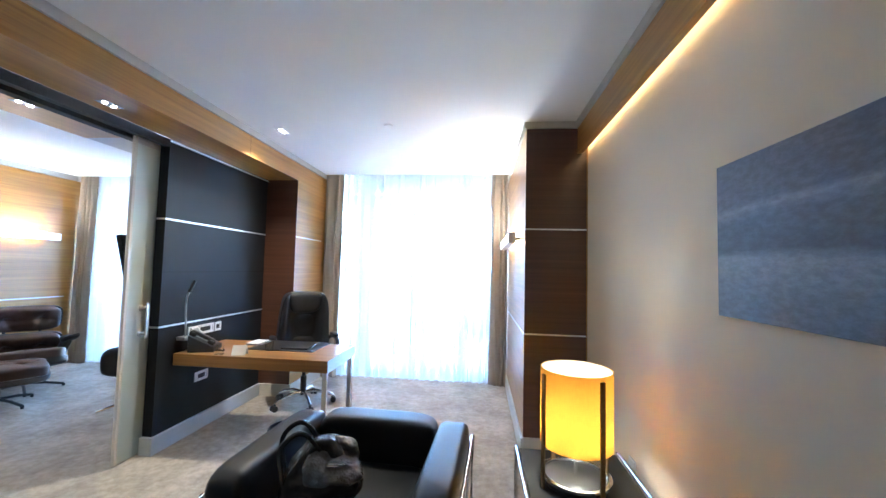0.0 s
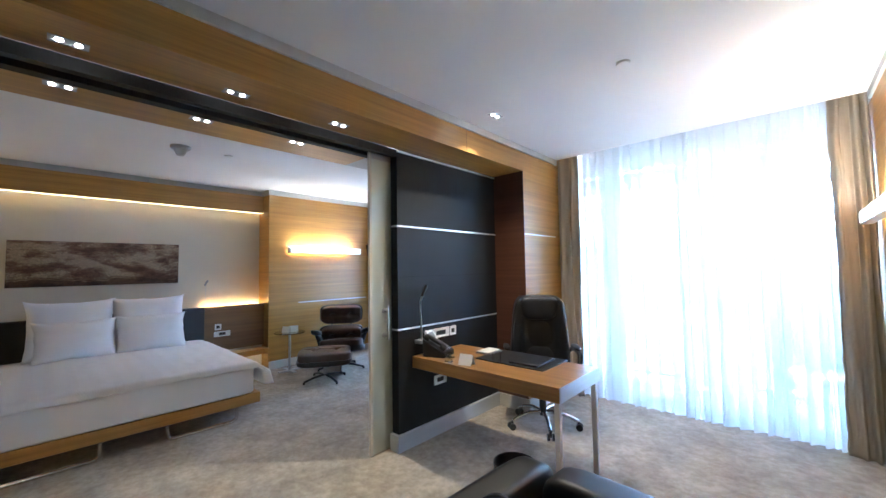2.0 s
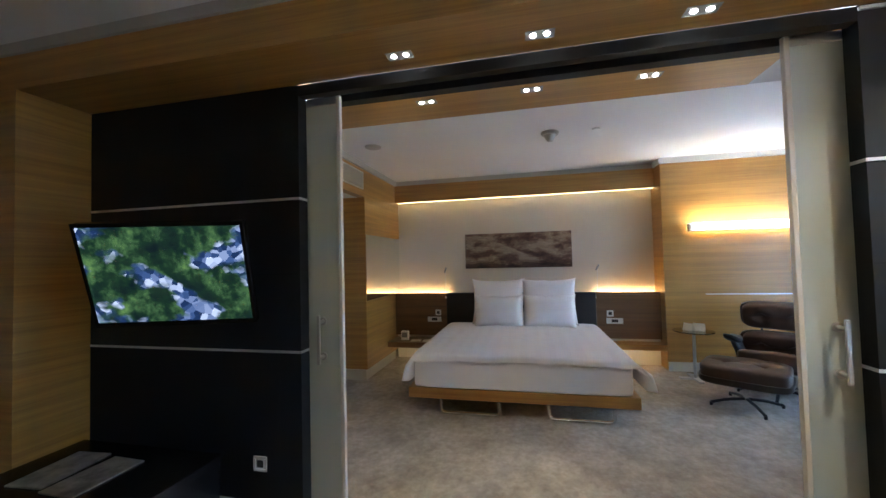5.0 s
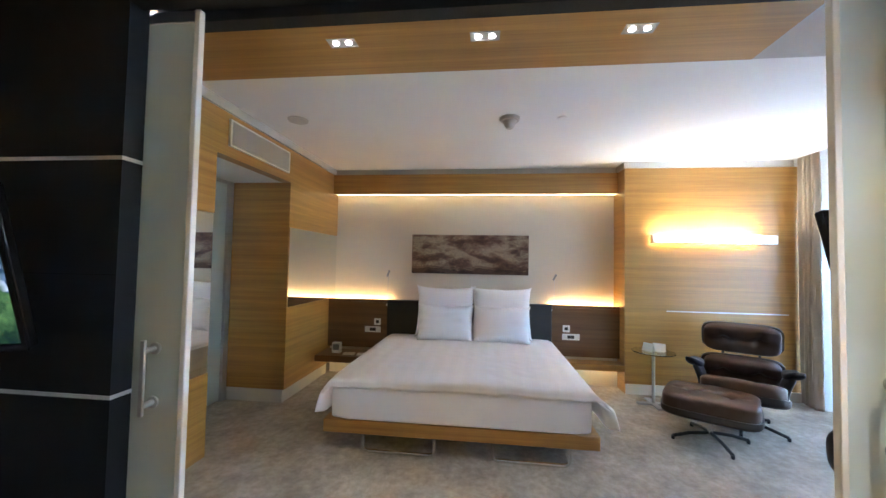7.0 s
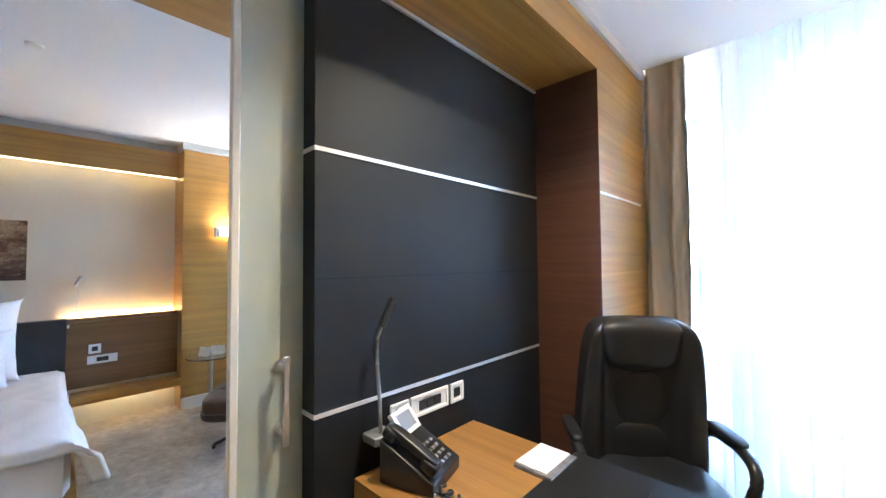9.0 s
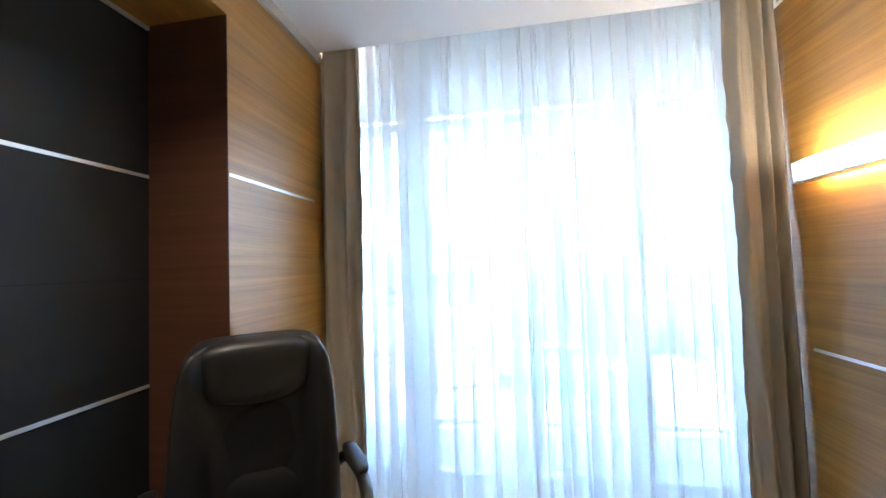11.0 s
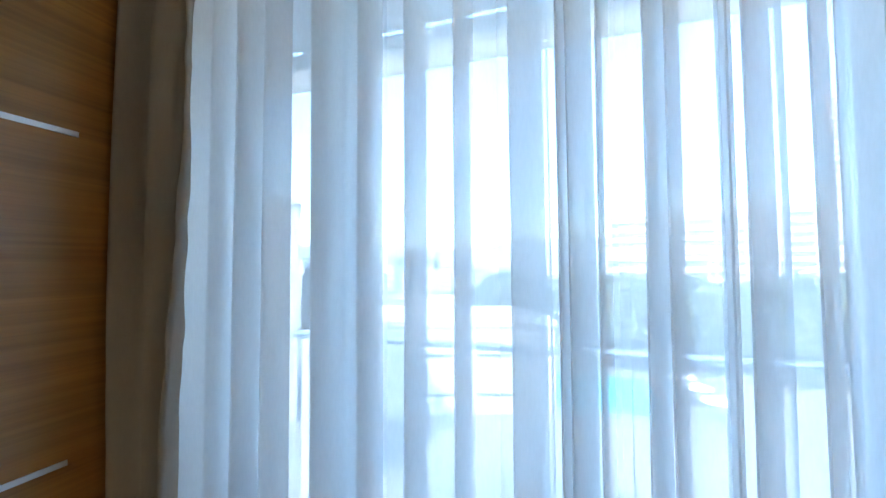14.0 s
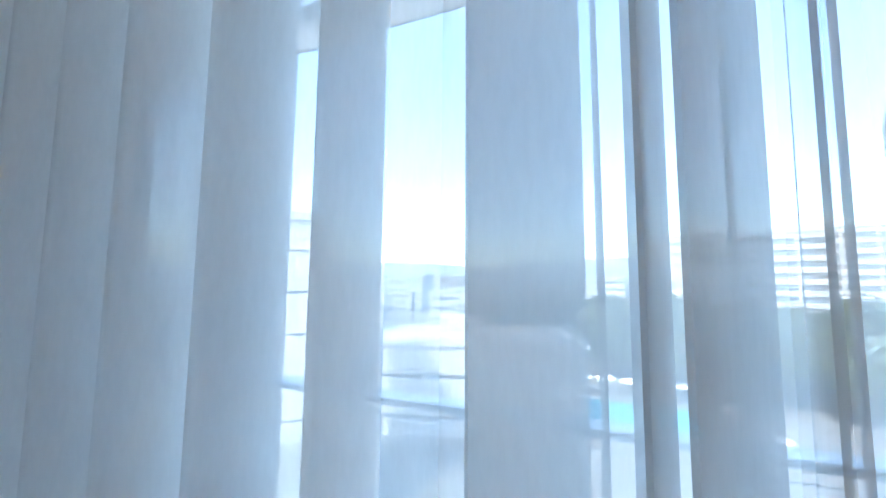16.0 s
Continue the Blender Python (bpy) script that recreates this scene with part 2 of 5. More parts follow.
def cushion(sx, sy, sz, power=5.0, n=10, wobble=0.0, seed=0, tufts=()):
    """A soft block centred on its base: rounded like an upholstered pad; tufts are dimples (x, y, depth, width) in its top."""
    bm = bmesh.new()
    bmesh.ops.create_cube(bm, size=2)
    bmesh.ops.subdivide_edges(bm, edges=bm.edges[:], cuts=n, use_grid_fill=True)
    for v in bm.verts:
        p = v.co.copy()
        l = (abs(p.x) ** power + abs(p.y) ** power + abs(p.z) ** power) ** (1 / power)
        p /= l
        x, y, z = p.x * sx / 2, p.y * sy / 2, p.z * sz / 2
        if wobble:
            w = noise.noise(Vector((x * 5 + seed, y * 5, z * 5)))
            z += w * wobble * (1 if z > 0 else 0.3)
            x += noise.noise(Vector((y * 6 + seed, z * 6, 3.1))) * wobble * 0.5
        if z > 0:
            for tx, ty, dep, wid in tufts:
                z -= dep * math.exp(-((x - tx) ** 2 + (y - ty) ** 2) / (wid * wid))
        v.co = (x, y, z + sz / 2)
    return bm


def moved(bm, m):
    bmesh.ops.transform(bm, matrix=m, verts=bm.verts[:])
    return bm


def joined(*bms):
    out = bms[0]
    for b in bms[1:]:
        me = bpy.data.meshes.new("tmp")
        b.to_mesh(me)
        out.from_mesh(me)
        bpy.data.meshes.remove(me)
        b.free()
    return out


def mesh_of(name, bm, material, smooth=40):
    bmesh.ops.recalc_face_normals(bm, faces=bm.faces[:])
    me = bpy.data.meshes.new(name)
    bm.to_mesh(me)
    bm.free()
    me.materials.append(material)
    if smooth:
        me.polygons.foreach_set("use_smooth", [True] * len(me.polygons))
        me.set_sharp_from_angle(angle=radians(smooth))
    return me


def part(name, bm, material, parent, label="", smooth=40):
    ob = new(name, mesh_of(name, bm, material, smooth))
    ob.parent = parent
    return tagged(ob, label) if label else ob


def solid(name, bm, material, label, category, group="", kind="", smooth=40):
    """A thing that is one mesh."""
    return tagged(new(name, mesh_of(name, bm, material, smooth)), label, category, group, kind)


def struct(name, bm, material, label="", category="", smooth=30):
    return tagged(new(name, mesh_of(name, bm, material, smooth)), label, category, kind="structure")


def thing(name, x, y, z, label, category, turn=0.0, group=""):
    """An Empty at a thing's base; its parts are built round it."""
    ob = new(name)
    ob.matrix_world = pose(x, y, z, 0, 0, turn)
    return tagged(ob, label, category, group)

# ---- structure ----
CH, CB = 2.757, 2.735          # ceilings: sitting room, bedroom
BU = 2.499                    # underside of the beam
YW = 2.56                     # window line
struct("floor", boxed(-5.2, 4.0, -6.0, YW + 0.08, -0.12, 0.0), M_CARPET, "mottled grey-beige cut-pile carpet through both rooms", "floor")
ceil = boxed(0.375, 3.6, -6.0, 2.16, CH, CH + 0.1)
box(ceil, -0.3, 3.6, 2.16, YW + 0.1, 3.0, 3.1)
box(ceil, 0.37, 3.6, 2.14, 2.16, CH + 0.001, 3.05)
struct("ceiling", ceil, M_CEIL, "smooth white painted sitting room ceiling", "ceiling")
ceil = boxed(-5.2, -0.6, -6.0, 2.16, CB, CB + 0.1)
box(ceil, -4.2, -0.3, 2.16, YW + 0.1, 3.0, 3.1)
box(ceil, -4.2, -0.3, 2.14, 2.16, CB + 0.001, 3.05)
struct("ceiling_bedroom", ceil, M_CEIL, "smooth white painted bedroom ceiling", "ceiling")


def inlay(parent, bm, name="metal_strip"):
    return part(name, bm, M_STRIP, parent, "thin satin aluminium inlay strip", smooth=0)


# wall of black panels between the rooms, in two pieces with a wide opening
Z1, Z2 = 1.847, 0.979


def black_wall(name, y0, y1, end):
    w = struct(name, boxed(-0.082, 0.0, y0, y1, 0.0, BU), M_BLACK, "matt black panelled partition wall with thin metal inlay strips", "wall")
    part("panel_joint", boxed(0.0002, 0.0012, y0 + 0.004, y1 - 0.004, 1.4165, 1.4195), M_JOINT, w, "fine dark joint between black panels", smooth=0)
    part("rear_panel", boxed(-0.22, -0.13, y0, y1, 0, BU), M_OAK, w, "oak panelling on the bedroom face")
    for z in (Z1, Z2):
        inlay(w, boxed(-0.001, 0.004, y0 + 0.003, y1 - 0.003, z - 0.007, z + 0.007))
        e = y1 if end > 0 else y0
        inlay(w, boxed(-0.080, 0.004, e - 0.004, e + 0.004, z - 0.007, z + 0.007))
    return w


wl = black_wall("wall_partition_south", -4.167, -2.635, 1)
wr = black_wall("wall_partition_north", 0.0, 1.41, -1)
struct("baseboard_partition_north", joined(boxed(0.002, 0.03, -0.03, 1.408, 0.0, 0.135, bevel=0.003), boxed(-0.08, 0.03, -0.03, -0.002, 0.0, 0.135, bevel=0.003)), M_BASE, "brushed pale metal skirting board", "skirting")
struct("baseboard_partition_south", joined(boxed(0.002, 0.03, -4.165, -2.605, 0.0, 0.135, bevel=0.003), boxed(-0.08, 0.03, -2.633, -2.605, 0.0, 0.135, bevel=0.003)), M_BASE, "brushed pale metal skirting board", "skirting")
# beam over the partition
beam = struct("beam_sitting_room", boxed(0.0, 0.375, -6.0, 2.30, BU, CH + 0.05), M_OAK_Y, "oak-veneered dropped beam with straight grain", "beam")
part("seam", boxed(0.3751, 0.3765, 0.478, 0.481, BU, 2.694), M_WALNUT, beam, smooth=0)
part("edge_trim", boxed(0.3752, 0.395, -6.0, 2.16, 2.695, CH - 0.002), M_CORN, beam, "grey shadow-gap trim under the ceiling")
part("panel_bead", boxed(0.001, 0.014, 0.0, 1.40, BU - 0.024, BU - 0.010), M_STRIP, beam, "thin metal bead above the black panels")
bb = struct("beam_bedroom", boxed(-0.72, -0.20, -3.38, -0.04, 2.50, CB + 0.02), M_OAK_Y, "oak-veneered dropped beam over the bedroom side", "beam")
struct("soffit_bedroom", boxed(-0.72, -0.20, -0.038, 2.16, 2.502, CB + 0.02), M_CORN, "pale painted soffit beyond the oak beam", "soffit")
head = boxed(-0.13, -0.055, -2.635, 0.0, 2.475, BU - 0.002)
M_TRACK = surface("black_track", (0.012, 0.012, 0.013), 0.75, vary=0.1, grain=140, relief=0.03)
trk = struct("door_track", head, M_TRACK, "black sliding-door track with two grooves", "door track")
part("fascia", boxed(-0.054, -0.001, -2.634, -0.001, 2.435, BU - 0.003), M_TRACK, trk)
part("fascia", boxed(-0.20, -0.131, -2.634, -0.001, 2.432, BU + 0.1), M_TRACK, trk)

# oak piers and side walls of the sitting room


def oak_pier(name, x0, x1, y0, y1, z1, strips, label="oak-veneered wall pier with metal inlay strips"):
    w = struct(name, boxed(x0, x1, y0, y1, 0, z1), M_OAK, label, "wall")
    for b in strips:
        inlay(w, boxed(*b))
    return w


oak_pier("wall_pier_west", -0.3, 0.375, 1.41, 2.62, BU, [(0.374, 0.379, 1.412, 2.10, z - 0.007, z + 0.007) for z in (Z1 - 0.015, Z2)])
# thin added skin; its dark colour stands in for shade on the oak
part("shaded_end_face", boxed(0.001, 0.3745, 1.4065, 1.4098, 0.136, BU - 0.001), M_OAK_SHADED, bpy.data.objects["wall_pier_west"], "oak end face, its shade painted dark red-brown", smooth=0)
struct("baseboard_pier_west", boxed(0.377, 0.400, 1.40, 2.5, 0, 0.135, bevel=0.003), M_BASE, "brushed pale metal skirting board", "skirting")
struct("baseboard_pier_west_face", boxed(0.032, 0.40, 1.385, 1.408, 0, 0.135, bevel=0.003), M_CREAM, "cream skirting board under the oak pier", "skirting")
pe = oak_pier("wall_pier_east", 2.894, 3.75, 0.417, 2.62, 2.70, [(2.897, 3.39, 0.410, 0.4175, z - 0.006, z + 0.006) for z in (Z1, Z2)] + [(2.8895, 2.8945, 0.42, 2.1, z - 0.007, z + 0.007) for z in (Z1, Z2)])
# same added skin here, with the shade of this end in its colour
part("shaded_end_face", boxed(2.8955, 3.39, 0.4135, 0.4168, 0.136, 2.699), M_OAK_SHADED, pe, "oak end face, its shade painted dark red-brown", smooth=0)
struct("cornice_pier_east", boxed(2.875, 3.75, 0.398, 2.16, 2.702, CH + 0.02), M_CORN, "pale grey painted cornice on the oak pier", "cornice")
struct("baseboard_pier_east", joined(boxed(2.872, 2.892, 0.395, 2.5, 0, 0.15, bevel=0.003), boxed(2.894, 3.398, 0.395, 0.415, 0, 0.15, bevel=0.003)), M_BASE, "brushed pale metal skirting board", "skirting")
struct("wall_east", boxed(3.40, 3.52, -6.0, 0.416, 0, CH + 0.05), M_WALL, "plain warm beige painted wall", "wall")
struct("baseboard_east", boxed(3.378, 3.398, -6.0, 0.39, 0, 0.13, bevel=0.003), M_BASE, "brushed pale metal skirting board", "skirting")
cv = struct("cove_east", joined(boxed(3.315, 3.352, -6.0, 0.414, 2.485, 2.70), boxed(3.352, 3.398, -6.0, 0.414, 2.66, 2.70)), M_OAK_Y, "oak-veneered light cove along the wall", "cove")
part("led_strip", boxed(3.366, 3.380, -5.9, 0.40, 2.53, 2.538), M_LEDLINE, cv, "lit warm LED strip")
struct("cornice_east", boxed(3.298, 3.398, -6.0, 0.396, 2.702, CH + 0.02), M_CORN, "pale grey painted cornice", "cornice")
struct("wall_pier_south", boxed(-0.2, 0.375, -6.0, -4.169, 0, BU), M_OAK, "oak-veneered wall beyond the black panels", "wall")
struct("wall_south", boxed(-5.2, 3.6, -6.12, -6.0, 0, 3.1), M_WALL, "plain beige painted rear wall", "wall")

# ---- sliding glass doors ----


def sliding_door(name, y0, y1, yh, side):
    d = struct(name, boxed(-0.100, -0.088, y0, y1, 0.012, 2.45, bevel=0.002), M_FROST, "frosted glass sliding door pushed open into the wall", "sliding door")
    ye = y0 if side < 0 else y1
    part("edge_rail", boxed(-0.108, -0.080, ye - 0.012, ye + 0.012, 0.012, 2.45, bevel=0.003), M_CREAM, d, "pale metal edge rail")
    part("top_rail", boxed(-0.110, -0.084, y0 + 0.013, y1, 2.40, 2.449, bevel=0.003), M_STEEL, d)
    h = part("door_handle", boxed(-0.040, -0.028, yh - 0.010, yh + 0.010, 0.905, 1.18, bevel=0.003), M_STEEL, d, "brushed steel bar handle")
    for z in (0.94, 1.14):
        part("rosette", cyled((-0.088, yh, z), (-0.080, yh, z), 0.022, seg=18), M_STEEL, h)
        part("post", cyled((-0.088, yh, z), (-0.036, yh, z), 0.011, seg=14), M_STEEL, h)
    return d


sliding_door("door_1", -4.0, -2.43, -2.545, 1)
sliding_door("door_2", -0.21, 1.35, -0.075, -1)

# ---- bedroom shell ----
struct("wall_bed", boxed(-3.95, -3.82, -3.40, 0.36, 0, CB + 0.05), M_WALLB, "cream papered wall behind the bed", "wall")
struct("wall_bed_pier", boxed(-3.95, -3.44, 0.335, 2.62, 0, 2.66), M_OAK, "oak-veneered wall behind the lounge chair", "wall")
inlay(bpy.data.objects["wall_bed_pier"], boxed(-3.441, -3.436, 0.80, 2.10, 0.967, 0.979))
struct("baseboard_bed_pier", boxed(-3.438, -3.42, 0.337, 2.4, 0, 0.115, bevel=0.003), M_CREAM, "cream skirting board", "skirting")
struct("cornice_bed", joined(boxed(-3.84, -3.70, -3.38, 0.32, 2.662, CB + 0.02), boxed(-3.95, -3.42, 0.32, 2.16, 2.662, CB + 0.02)), M_CORN, "pale grey painted cornice", "cornice")
cv = struct("cove_bed", joined(boxed(-3.72, -3.66, -3.38, 0.334, 2.40, 2.66), boxed(-3.82, -3.72, -3.38, 0.334, 2.60, 2.66)), M_OAK_Y, "oak-veneered light cove above the bed", "cove")
part("led_strip", boxed(-3.738, -3.722, -3.36, 0.33, 2.396, 2.404), M_LEDLINE, cv, "lit warm LED strip")
# side wall with mirror bands and a door recess
YS = -3.38
ws = struct("wall_bedroom_side", joined(boxed(-3.95, -2.53, YS - 0.1, YS, 0.13, 0.985), boxed(-3.95, -2.53, YS - 0.1, YS, 1.835, 2.66), boxed(-1.43, -0.22, YS - 0.1, YS, 0, 0.62), boxed(-1.43, -0.22, YS - 0.1, YS, 1.835, 2.66), boxed(-2.53, -1.43, YS - 0.1, YS, 2.31, 2.66), boxed(-2.58, -2.53, -4.05, YS - 0.1, 0.13, 2.31), boxed(-1.43, -1.38, -4.05, YS - 0.1, 0, 2.31)), M_OAK, "oak-veneered wall with mirror bands and a doorway", "wall")
part("edge_post", boxed(-2.551, -2.5305, YS - 0.0995, YS - 0.0005, 0.9855, 1.8345), M_OAK, ws, "narrow oak edge beside the mirror", smooth=0)
part("mirror_band", boxed(-3.82, -2.552, YS - 0.09, YS - 0.004, 0.987, 1.832), M_MIRROR, ws, "clear wall mirror")
part("mirror_band", boxed(-1.428, -0.22, YS - 0.09, YS - 0.006, 0.625, 1.83), M_MIRROR, ws, "clear wall mirror")
struct("cornice_bedroom_side", boxed(-3.70, -0.725, YS, YS + 0.02, 2.662, CB + 0.02), M_CORN, "pale grey painted cornice", "cornice")
struct("baseboard_bedroom_side", joined(boxed(-3.60, -2.53, YS - 0.1, YS - 0.012, 0, 0.128), boxed(-2.58, -2.52, -4.05, YS - 0.013, 0, 0.128)), M_CREAM, "cream skirting board", "skirting")
struct("ceiling_recess", boxed(-2.53, -1.43, -4.05, YS - 0.1, 2.312, 2.36), M_CEIL, "white lowered ceiling of the door recess", "ceiling")
dr = struct("door_3", boxed(-2.46, -1.44, -4.09, -4.05, 0.01, 2.28, bevel=0.003), M_FROST, "tall frosted glass door in a metal frame", "door")
part("door_frame", joined(boxed(-2.52, -2.45, -4.10, -4.02, 0, 2.31), boxed(-2.45, -1.435, -4.10, -4.03, 2.28, 2.31)), M_STEEL, dr, "brushed steel door frame")
struct("wall_recess_back", boxed(-2.6, -1.1, -4.5, -4.4, 0, 2.7), M_WALLB, "plain cream wall beyond the glass door", "wall")
struct("wall_bedroom_south", boxed(-5.2, -0.2, -6.0, -5.9, 0, 3.0), M_WALLB, "plain cream wall", "wall")
vt = struct("air_vent", boxed(-2.45, -1.57, YS + 0.001, YS + 0.012, 2.41, 2.60), M_GREYF, "grey slatted air-conditioning grille in the oak wall", "vent")
part("vent_frame", joined(boxed(-2.47, -1.55, YS, YS + 0.018, 2.60, 2.615), boxed(-2.47, -1.55, YS, YS + 0.018, 2.395, 2.41), boxed(-2.47, -2.45, YS, YS + 0.018, 2.41, 2.60), boxed(-1.57, -1.55, YS, YS + 0.018, 2.41, 2.60)), M_STRIP, vt)
sl = mesh_of("slat", moved(boxed(-0.435, 0.435, -0.006, 0.006, -0.0015, 0.0015), pose(0, 0, 0, 30, 0, 0)), M_STRIP, 0)
for i in range(13):
    s = new("slat", sl)
    s.parent = vt
    s.matrix_basis = pose(-2.01, YS + 0.018, 2.422 + i * 0.0139)

# ---- outer wall and windows ----
wo = struct("wall_north", joined(boxed(-4.2, -3.30, YW, YW + 0.12, -0.2, 3.1), boxed(-0.60, 0.40, YW, YW + 0.12, -0.2, 3.1), boxed(2.87, 3.75, YW, YW + 0.12, -0.2, 3.1), boxed(0.40, 2.87, YW, YW + 0.12, 2.78, 3.1), boxed(-3.30, -0.60, YW, YW + 0.12, 2.78, 3.1)), M_CEIL, "white rendered outer wall around the windows", "wall")
struct("wall_west_close", boxed(-5.3, -5.2, -6.1, YW, -0.2, 3.1), M_WALLB, "plain wall closing the bedroom side", "wall")
struct("wall_bed_close", boxed(-5.2, -3.95, 2.4, 2.6, -0.2, 3.1), M_WALLB, "plain wall", "wall")
M_ALU = surface("window_aluminium", (0.42, 0.44, 0.47), 0.4, metal=0.4, vary=0.05, grain=160, relief=0.03)


def window(name, x0, x1, bars):
    w = struct(name, joined(boxed(x0, x1, YW + 0.01, YW + 0.09, 0.0, 0.06, bevel=0.003), boxed(x0, x1, YW + 0.01, YW + 0.09, 2.72, 2.78, bevel=0.003), boxed(x0, x0 + 0.06, YW + 0.01, YW + 0.09, 0.06, 2.72, bevel=0.003), boxed(x1 - 0.06, x1, YW + 0.01, YW + 0.09, 0.06, 2.72, bevel=0.003)), M_ALU, "floor-to-ceiling window in a grey aluminium frame", "window")
    for a, b in bars:
        part("mullion", boxed(a, b, YW - 0.005, YW + 0.06, 0.06, 2.72, bevel=0.004), M_ALU, w)
    xs = [x0 + 0.06] + [v for ab in bars for v in ab] + [x1 - 0.06]
    for a, b in zip(xs[::2], xs[1::2]):
        p = part("pane", boxed(a, b, YW + 0.045, YW + 0.055, 0.06, 2.72), M_PANE, w, smooth=0)
        p.visible_shadow = False
    return w


w1 = window("window_1", 0.40, 2.87, [(0.765, 0.865), (0.87, 0.97), (2.23, 2.345)])
hd = part("window_handle", boxed(0.772, 0.795, YW - 0.062, YW - 0.042, 1.27, 1.45, bevel=0.004), M_WHITEP, w1, "pale lever handle")
part("handle_base", boxed(0.767, 0.80, YW - 0.042, YW - 0.005, 1.36, 1.47, bevel=0.003), M_WHITEP, hd)
window("window_2", -3.30, -0.60, [(-2.5, -2.42), (-1.4, -1.32)])

# ---- curtains ----


def cloth_sheet(path_of, z0, z1, nz):
    """A hanging sheet: path_of(z) gives the plan line at a height."""
    bm = bmesh.new()
    rows = []
    for i in range(nz + 1):
        z = z0 + (z1 - z0) * i / nz
        rows.append([bm.verts.new((x, y, z)) for x, y in path_of(z)])
    for a, b in zip(rows, rows[1:]):
        for k in range(len(a) - 1):
            bm.faces.new((a[k], a[k + 1], b[k + 1], b[k]))
    return bm


FOLDS = [(0.66, 0.675), (0.755, 0.785), (0.85, 0.885), (1.0, 1.04), (1.135, 1.16), (1.253, 1.281), (1.371, 1.396), (1.494, 1.560), (1.588, 1.599),
         (1.606, 1.650), (1.664, 1.684), (1.746, 1.783), (1.787, 1.833), (1.882, 1.897), (1.903, 1.972), (1.995, 2.056), (2.10, 2.15), (2.19, 2.222), (2.32, 2.362), (2.44, 2.48), (2.53, 2.57), (2.62, 2.66), (2.71, 2.75)]


def sheer_path(folds, x0, x1, y, seed):
    def path(z):
        h = z / 2.9
        pts = [(x0, y)]
        for i, (a, b) in enumerate(folds):
            w = noise.noise(Vector((i * 3.7 + seed, z * 0.55, 0.2))) * 0.012 * (1.2 - h)
            g = noise.noise(Vector((i * 1.9 + seed, z * 0.4, 5.2))) * 0.10
            a2, b2 = a + w, b + w + (b - a) * g
            d = 1.0 + 0.25 * noise.noise(Vector((i * 5.1, seed, 1.0)))
            pts += [(a2 - 0.02, y + 0.006 * d), (a2 + 0.3 * (b2 - a2), y + 0.022 * d), (b2 - 0.005, y + 0.026 * d), (b2, y + 0.020 * d), (b2 - 0.004, y + 0.012 * d), (a2 + 0.006, y - 0.044 * d), (a2, y - 0.05 * d), (a2 + 0.003, y - 0.053 * d), (a2 + 0.010, y - 0.05 * d), (b2 + 0.012, y + 0.004 * d)]
            if i + 1 < len(folds) and folds[i + 1][0] - b > 0.05:
                n = folds[i + 1][0]
                for k in (0.35, 0.7):
                    pts.append((b2 + (n - b2) * k, y + 0.012 * math.sin(i * 2.3 + k * 5)))
        return pts + [(x1, y)]
    return path


solid("sheer_curtain", cloth_sheet(sheer_path(FOLDS, 0.40, 2.86, 2.30, 0.0), 0.012, 2.97, 26), M_SHEER, "floor-length white voile sheer in soft pleats before the window", "curtain", smooth=60)
FOLDS_B = [(-3.20 + i * 0.112 + 0.02 * math.sin(i * 2.1), -3.20 + i * 0.112 + 0.045 + 0.02 * math.sin(i * 2.1)) for i in range(23)]
solid("sheer_curtain", cloth_sheet(sheer_path(FOLDS_B, -3.38, -0.50, 2.31, 7.0), 0.012, 2.97, 8), M_SHEER, "white voile sheer in soft pleats before the bedroom window", "curtain", smooth=60)


def drape(x0, x1, y, seed, folds, label):
    """Heavy satin: broad uneven folds, and a free edge that bellies and crumples."""
    free = 1 if seed < 5 else 0
    def path(z):
        pts = []
        n = int(folds * 18)
        belly = 0.020 * math.sin(z * 2.3 + seed) + 0.012 * noise.noise(Vector((z * 3.1, seed, 7.0)))
        for k in range(n + 1):
            u = k / n
            near = max(0.0, 1 - abs(u - free) / 0.45)
            amp = 0.026 + 0.010 * math.sin(u * 7 + seed)
            x = x0 + (x1 - x0) * u + 0.010 * noise.noise(Vector((u * 3 + seed, z * 1.1, 0.4))) + belly * near * (1 - near) * 3.0
            ph = (u + 0.09 * math.sin(u * 5.3 + seed)) * folds * math.tau + 1.3 * noise.noise(Vector((seed, z * 0.7, u * 2)))
            w = amp * (math.sin(ph) + 0.25 * math.sin(2 * ph + seed + z * 0.8))
            w += 0.012 * near * noise.noise(Vector((u * 16, z * 5.0, seed))) + 0.006 * near * noise.noise(Vector((u * 30, z * 11.0, seed)))
            if abs(u - free) < 0.06:
                x += 0.008 * noise.noise(Vector((z * 9.0, seed, 2.0)))
            pts.append((x, y + w))
        return pts
    bm = cloth_sheet(path, 0.012, 2.96, 90)
    ob = solid("drape", bm, M_DRAPE, label, "curtain", group="taupe drapes", smooth=70)
    md = ob.modifiers.new("thick", "SOLIDIFY")
    md.thickness = 0.004
    return ob


drape(0.374, 0.632, 2.195, 1.0, 2.6, "floor-length taupe satin drape drawn aside by the oak wall")
drape(2.66, 2.875, 2.20, 8.0, 2.7, "floor-length taupe satin drape beside the wall lamp")
drape(-3.42, -3.15, 2.20, 3.0, 3.2, "floor-length taupe drape drawn aside in the bedroom")

# ---- lamps in the ceiling ----


